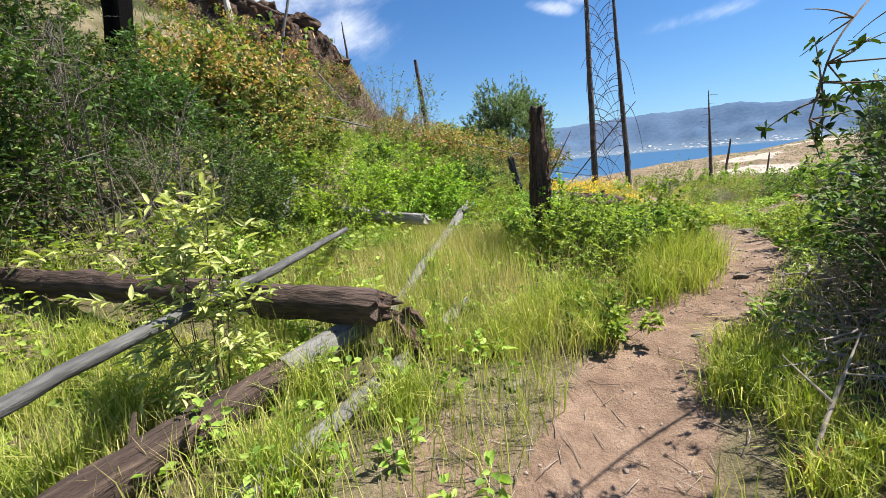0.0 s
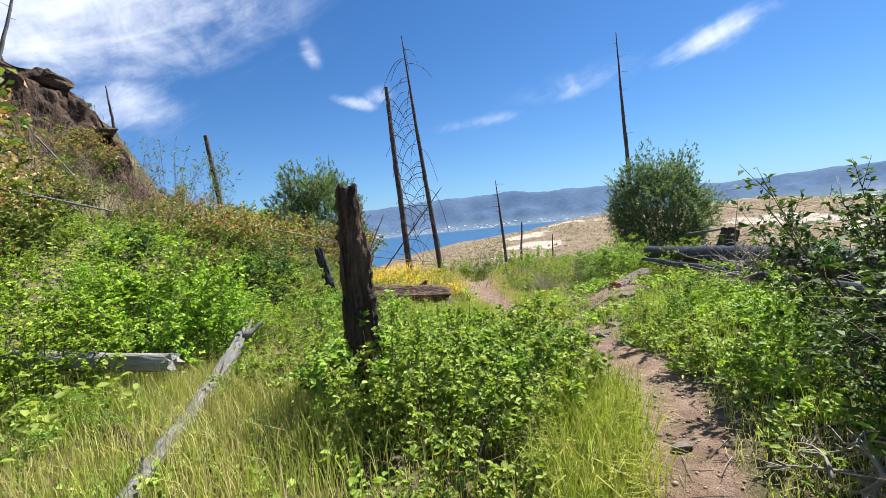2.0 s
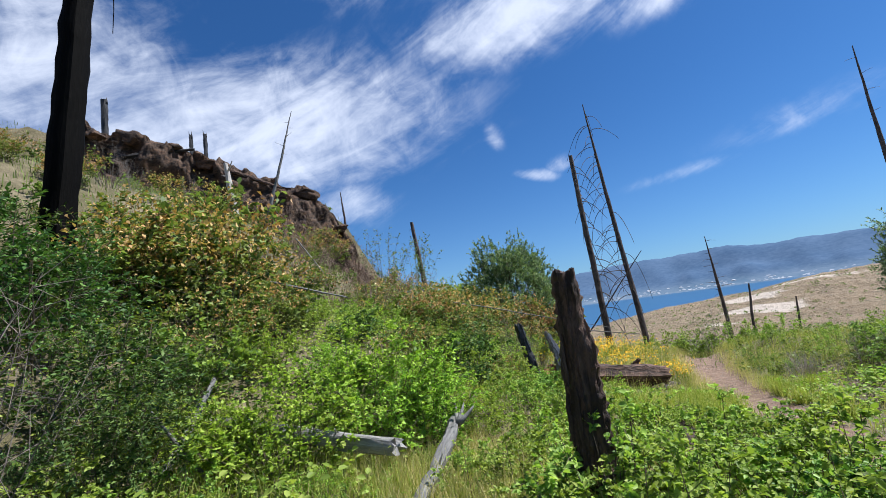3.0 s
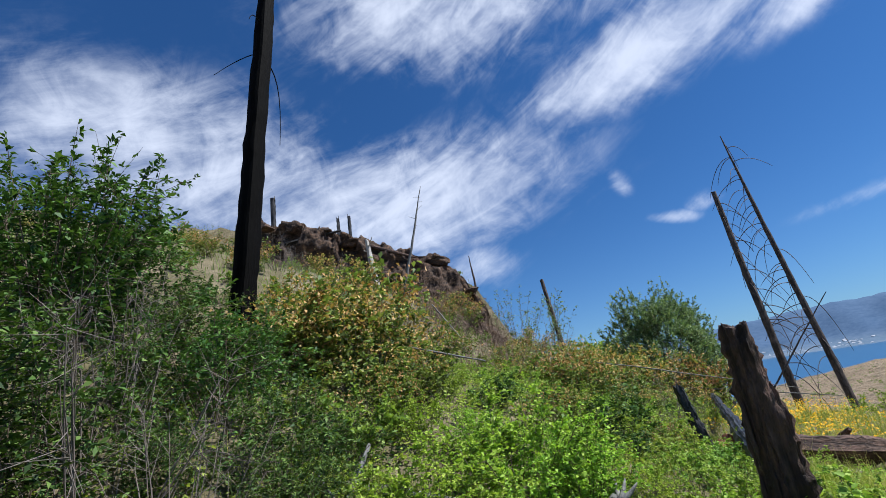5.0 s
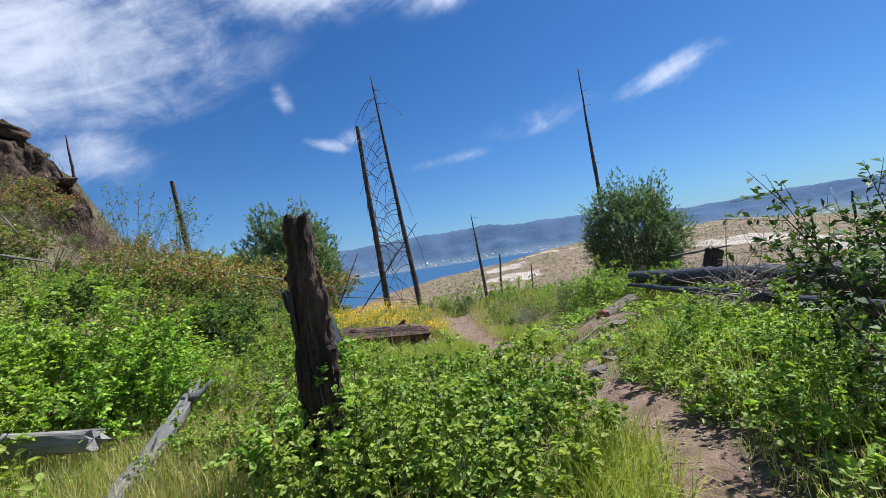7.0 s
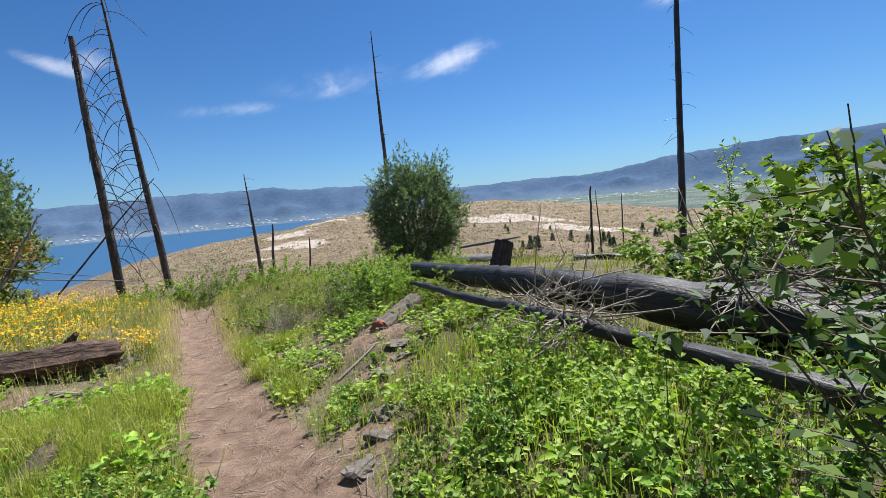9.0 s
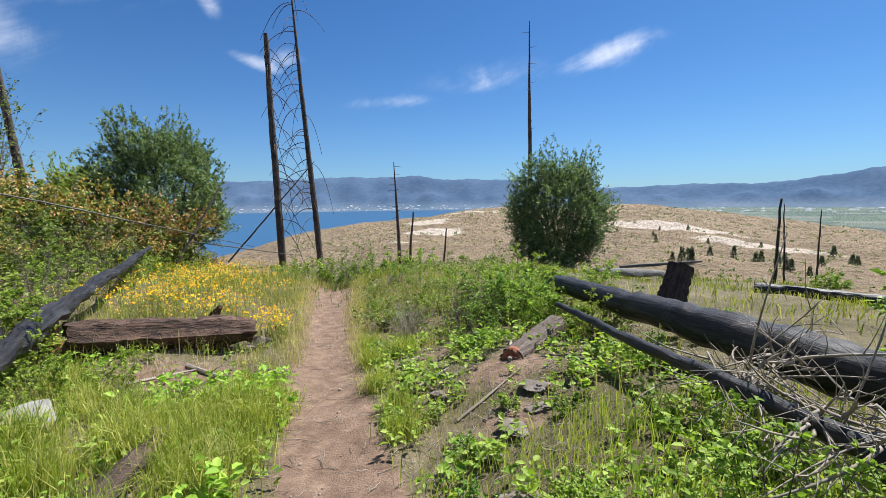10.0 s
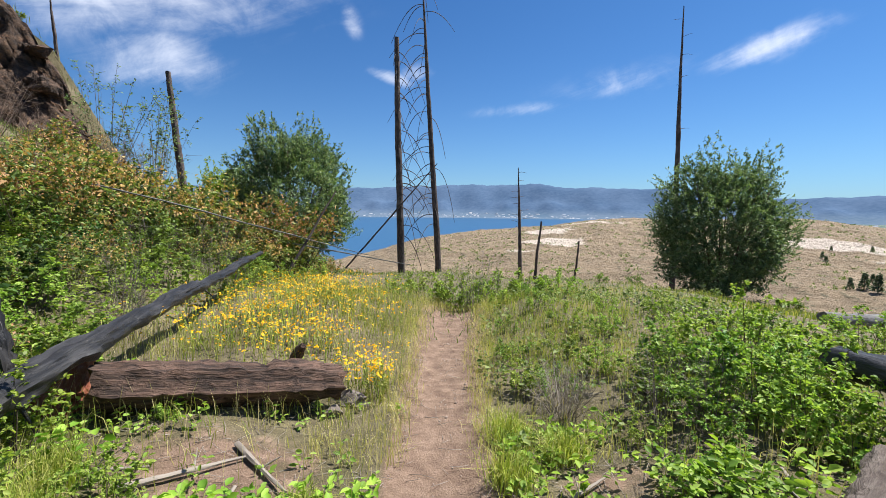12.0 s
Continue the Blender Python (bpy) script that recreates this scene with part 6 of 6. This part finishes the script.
herbs("low_plants", 1500, 1.7, 7, 11, 20, lambda x, y: off_trail(x, y) * np.clip(patchy(x, y, 1.2, 3) * 2.4 - 0.8, 0, 1) * (np.hypot(x - 2.45, y - 11.6) > 0.5), 10, 0.07, M_OLIVE, "low green plants on the brow", 0.2)

herbs("low_plants", 380, 1.55, 4.3, 5.6, 11.4, lambda x, y: off_trail(x, y) * np.clip(patchy(x, y, 1.4, 9) * 3 - 1.2, 0, 1), 11, 0.07, M_LIME, "bright yellow-green broad-leaved plants on the bank", 0.16)
herbs("low_plants", 900, -1.6, 0.9, 6.4, 10.4, lambda x, y: off_trail(x, y) * np.clip(patchy(x, y, 1.4, 4) * 3 - 1.2, 0, 1), 11, 0.08, M_LIME, "bright leafy plants in the grass by the path", 0.18)
herbs("low_plants", 260, -2.6, 0.0, 1.0, 4.0, lambda x, y: off_trail(x, y) * np.clip(patchy(x, y, 1.6, 7) * 3 - 1.1, 0, 1), 14, 0.06, M_GREEN, "small leafy plants dotted in the meadow grass", 0.2)
x, y = scatter(26000, 0.2, 3.0, 10.8, 19, lambda x, y: np.clip(worn_at(x, y) * (1 - worn_at(x, y)) * 4, 0, 1) * 0.8)
blades("dry_grass", x, y, rng.uniform(0.06, 0.3, len(x)), 0.004, M_STRAW, "short dead straw along the edges of the path", 0.8)
x, y = scatter(9000, 0.7, 1.9, 0.6, 4.6, lambda x, y: off_trail(x, y) * 0.7)
blades("dry_grass", x, y, rng.uniform(0.05, 0.2, len(x)), 0.004, M_STRAW, "short dead straw under the thickets", 0.9)
herbs("low_plants", 240, 0.75, 1.9, 0.6, 4.6, lambda x, y: off_trail(x, y) * 0.8, 11, 0.05, M_MID, "small leafy plants under the thickets", 0.14)
# yellow flowers beyond the mossy log
fl = thing("yellow_wildflowers", -0.7, 14.5, hz(-0.7, 14.5), "dense patch of yellow daisy-like wildflowers", "flowers")
fl["kind"] = "stuff"
x, y = scatter(3600, -3.0, 0.95, 12.2, 20.5, lambda x, y: np.clip(np.exp(-(((x + 0.75 + 0.14 * (y - 14)) / 1.15) ** 2 + ((y - 14.6) / 2.6) ** 2)) * 1.3 * np.clip(patchy(x, y, 1.5) * 1.7, 0.25, 1), 0, 1) * off_trail(x, y))
ex, ey = scatter(70, 0.25, 0.75, 12.1, 12.6, lambda x, y: 0.9 + 0 * x)
x, y = np.concatenate([x, ex]), np.concatenate([y, ey])
h = rng.uniform(0.25, 0.52, len(x))
p = np.stack([x, y, hgt(x, y)], -1) - np.array(fl.location)
S = bent(p, unit(rng.normal(size=p.shape) * 0.13 + [0, 0, 1]), h, 4, 0.0, 0.08)
part("flower_stems", make_mesh("flower stems", *tubes(S, np.full((len(x), 4), 0.003), 3), M_GRASS), fl, "thin green stems")
c = np.repeat(S[:, -1], 3, 0) + rng.normal(size=(len(x) * 3, 3)) * [0.035, 0.035, 0.015]
a = np.linspace(0, 2 * np.pi, 7)[:-1]
r = rng.uniform(0.010, 0.018, len(c))
tilt = rng.normal(size=(len(c), 2)) * 0.35
ring = np.stack([np.cos(a), np.sin(a)], -1)[None] * r[:, None, None]
V = np.concatenate([ring, (ring @ tilt[:, :, None])], -1) + c[:, None]
V = np.concatenate([V, (c + [0, 0, 0.006])[:, None]], 1)
o = np.arange(len(c))[:, None] * 7
F = np.concatenate([o + [i, (i + 1) % 6, 6] for i in range(6)])
part("blossoms", make_mesh("blossoms", V.reshape(-1, 3), F, M_YELLOW), fl, "bright yellow blossoms")
lc = along(S, rng.uniform(0.1, 0.8, (len(x), 5))).reshape(-1, 3)
ls = rng.uniform(0.03, 0.06, len(lc))
part("leaves", make_mesh("flower leaves", *leaf_blades(lc, rng.normal(size=lc.shape) + [0, 0, 0.5], ls, ls * 0.25, False), M_GRASS), fl)

# dead litter: straws and twigs on the ground
x, y = scatter(15000, -3.5, 5, 0.3, 17, lambda x, y: 0.25 + 0.75 * np.clip(worn_at(x, y) * (1 - worn_at(x, y)) * 4, 0, 1))
a = rng.uniform(0, 2 * np.pi, len(x))
d = np.stack([np.cos(a), np.sin(a), rng.uniform(0, 0.12, len(x))], -1)
P = bent(np.stack([x, y, hgt(x, y) + 0.008], -1), d, rng.uniform(0.03, 0.22, len(x)), 3, 0.0, 0.12)
tagged(new("litter", make_mesh("litter", *tubes(P, np.full((len(x), 3), 0.0022), 3), M_TWIG)), "dead straws and twigs scattered on the ground", "litter", kind="stuff")

# ---------------------------------------------------------------- far things


def conifer(x, y, z, h):
    root = thing("pine_tree", x, y, z, "small dark green pine on the dry hills", "tree", "pines on the dry hills")
    part("trunk", make_mesh("pine trunk", *tubes(np.array([[[0, 0, -0.5], [0, 0, h * 0.5], [0, 0, h]]]), np.array([[0.2, 0.13, 0.03]]), 6), M_STEM), root)
    n = 420
    f = rng.uniform(0.12, 1, n)
    a = rng.uniform(0, 2 * np.pi, n)
    r = (1.05 - f) * h * 0.26 * rng.uniform(0.3, 1.1, n)
    c = np.stack([np.cos(a) * r, np.sin(a) * r, f * h + rng.normal(0, 0.1, n)], -1)
    d = np.stack([np.cos(a), np.sin(a), -0.2 + 0 * a], -1) + rng.normal(size=(n, 3)) * 0.4
    part("crown", make_mesh("pine crown", *leaf_blades(c, d, np.full(n, h * 0.13), np.full(n, h * 0.07), False), M_PINE), root)
    return root


def far_place(a, d):
    return 1 + d * math.sin(radians(a)), 6 + d * math.cos(radians(a)), float(valley_height(np.array(a), np.array(d)))


pine = conifer(*far_place(44.2, 205), 5.6)
fr = np.random.default_rng(3)
for a, d, s in [(46.3, 215, 1.1), (43, 230, 0.7), (44.8, 235, 0.6), (48, 232, 0.8), (49.3, 240, 0.9), (49.8, 238, 0.8), (51, 242, 0.9), (51.6, 240, 1.0), (52.4, 236, 0.8), (53.3, 245, 0.9), (54, 242, 0.8), (55.2, 250, 0.8), (47.2, 262, 0.6), (42.2, 250, 0.6), (40.6, 262, 0.6), (56.5, 255, 0.9), (58, 262, 0.8), (45.6, 300, 0.6), (50.4, 310, 0.6), (37.5, 280, 0.5), (59.5, 240, 0.9), (61, 250, 1.0), (54.6, 225, 0.7), (41.4, 300, 0.5), (9, 300, 0.4), (18, 350, 0.4)]:
    x, y, z = far_place(a + fr.uniform(-1.4, 1.4), d + fr.uniform(-35, 45))
    copy_thing(pine, pose(x, y, z, 0, 0, fr.uniform(0, 360)) @ Matrix.Diagonal((s, s, s, 1)))
# low scrub scattered over the dry hills
n = 1500
a, d = fr.uniform(-4, 66, n), 120 + 400 * fr.random(n) ** 0.8
sx, sy = 1 + d * np.sin(np.radians(a)), 6 + d * np.cos(np.radians(a))
c = np.stack([sx, sy, valley_height(a, d)], -1)
size = fr.uniform(0.5, 1.5, n)
c = np.repeat(c, 14, 0) + fr.normal(size=(n * 14, 3)) * np.repeat(size, 14)[:, None] * [0.5, 0.5, 0.25] + [0, 0, 0.3]
sz = np.repeat(size, 14) * fr.uniform(0.4, 0.9, n * 14)
tagged(new("scrub", make_mesh("scrub", *leaf_blades(c, fr.normal(size=c.shape) + [0, 0, 0.6], sz, sz * 0.6, False), M_OLIVE)), "low dull green scrub dotting the dry hills", "scrub", kind="stuff")
# pale buildings of the town along the far shore
n = 230
a = np.where(fr.random(n) < 0.7, fr.uniform(-9, 24, n), fr.uniform(40, 70, n))
d = np.where(a < 30, 3690 + 230 * fr.random(n) ** 1.4, fr.uniform(2600, 3600, n))
bx, by = 1 + d * np.sin(np.radians(a)), 6 + d * np.cos(np.radians(a))
bz = np.where(d > 3600, mountain_height(a, d), valley_height(a, d))
sx, sz = fr.uniform(4, 16, n), fr.uniform(3, 7, n)
box = np.array([[-1, -1, 0], [1, -1, 0], [1, 1, 0], [-1, 1, 0], [-0.4, -0.2, 1], [0.4, -0.2, 1], [0.4, 0.2, 1], [-0.4, 0.2, 1]], float)
V = box[None] * np.stack([sx, sx * 0.6, sz], -1)[:, None] + np.stack([bx, by, bz], -1)[:, None]
F = (np.arange(n)[:, None, None] * 8 + np.array([[4, 5, 6, 7], [0, 1, 5, 4], [1, 2, 6, 5], [2, 3, 7, 6], [3, 0, 4, 7]])[None]).reshape(-1, 4)
m, nt, b = material("far pale walls", 0.9)
nt.links.new(ramp_node(nt, nt.nodes.new("ShaderNodeNewGeometry").outputs["Random Per Island"], [(0.0, (0.18, 0.215, 0.27)), (0.6, (0.26, 0.29, 0.34)), (1.0, (0.36, 0.38, 0.42))]), b.inputs["Base Color"])
tagged(new("far_town", make_mesh("far town", V.reshape(-1, 3), F, m)), "pale buildings of a town across the lake", "town", kind="stuff")
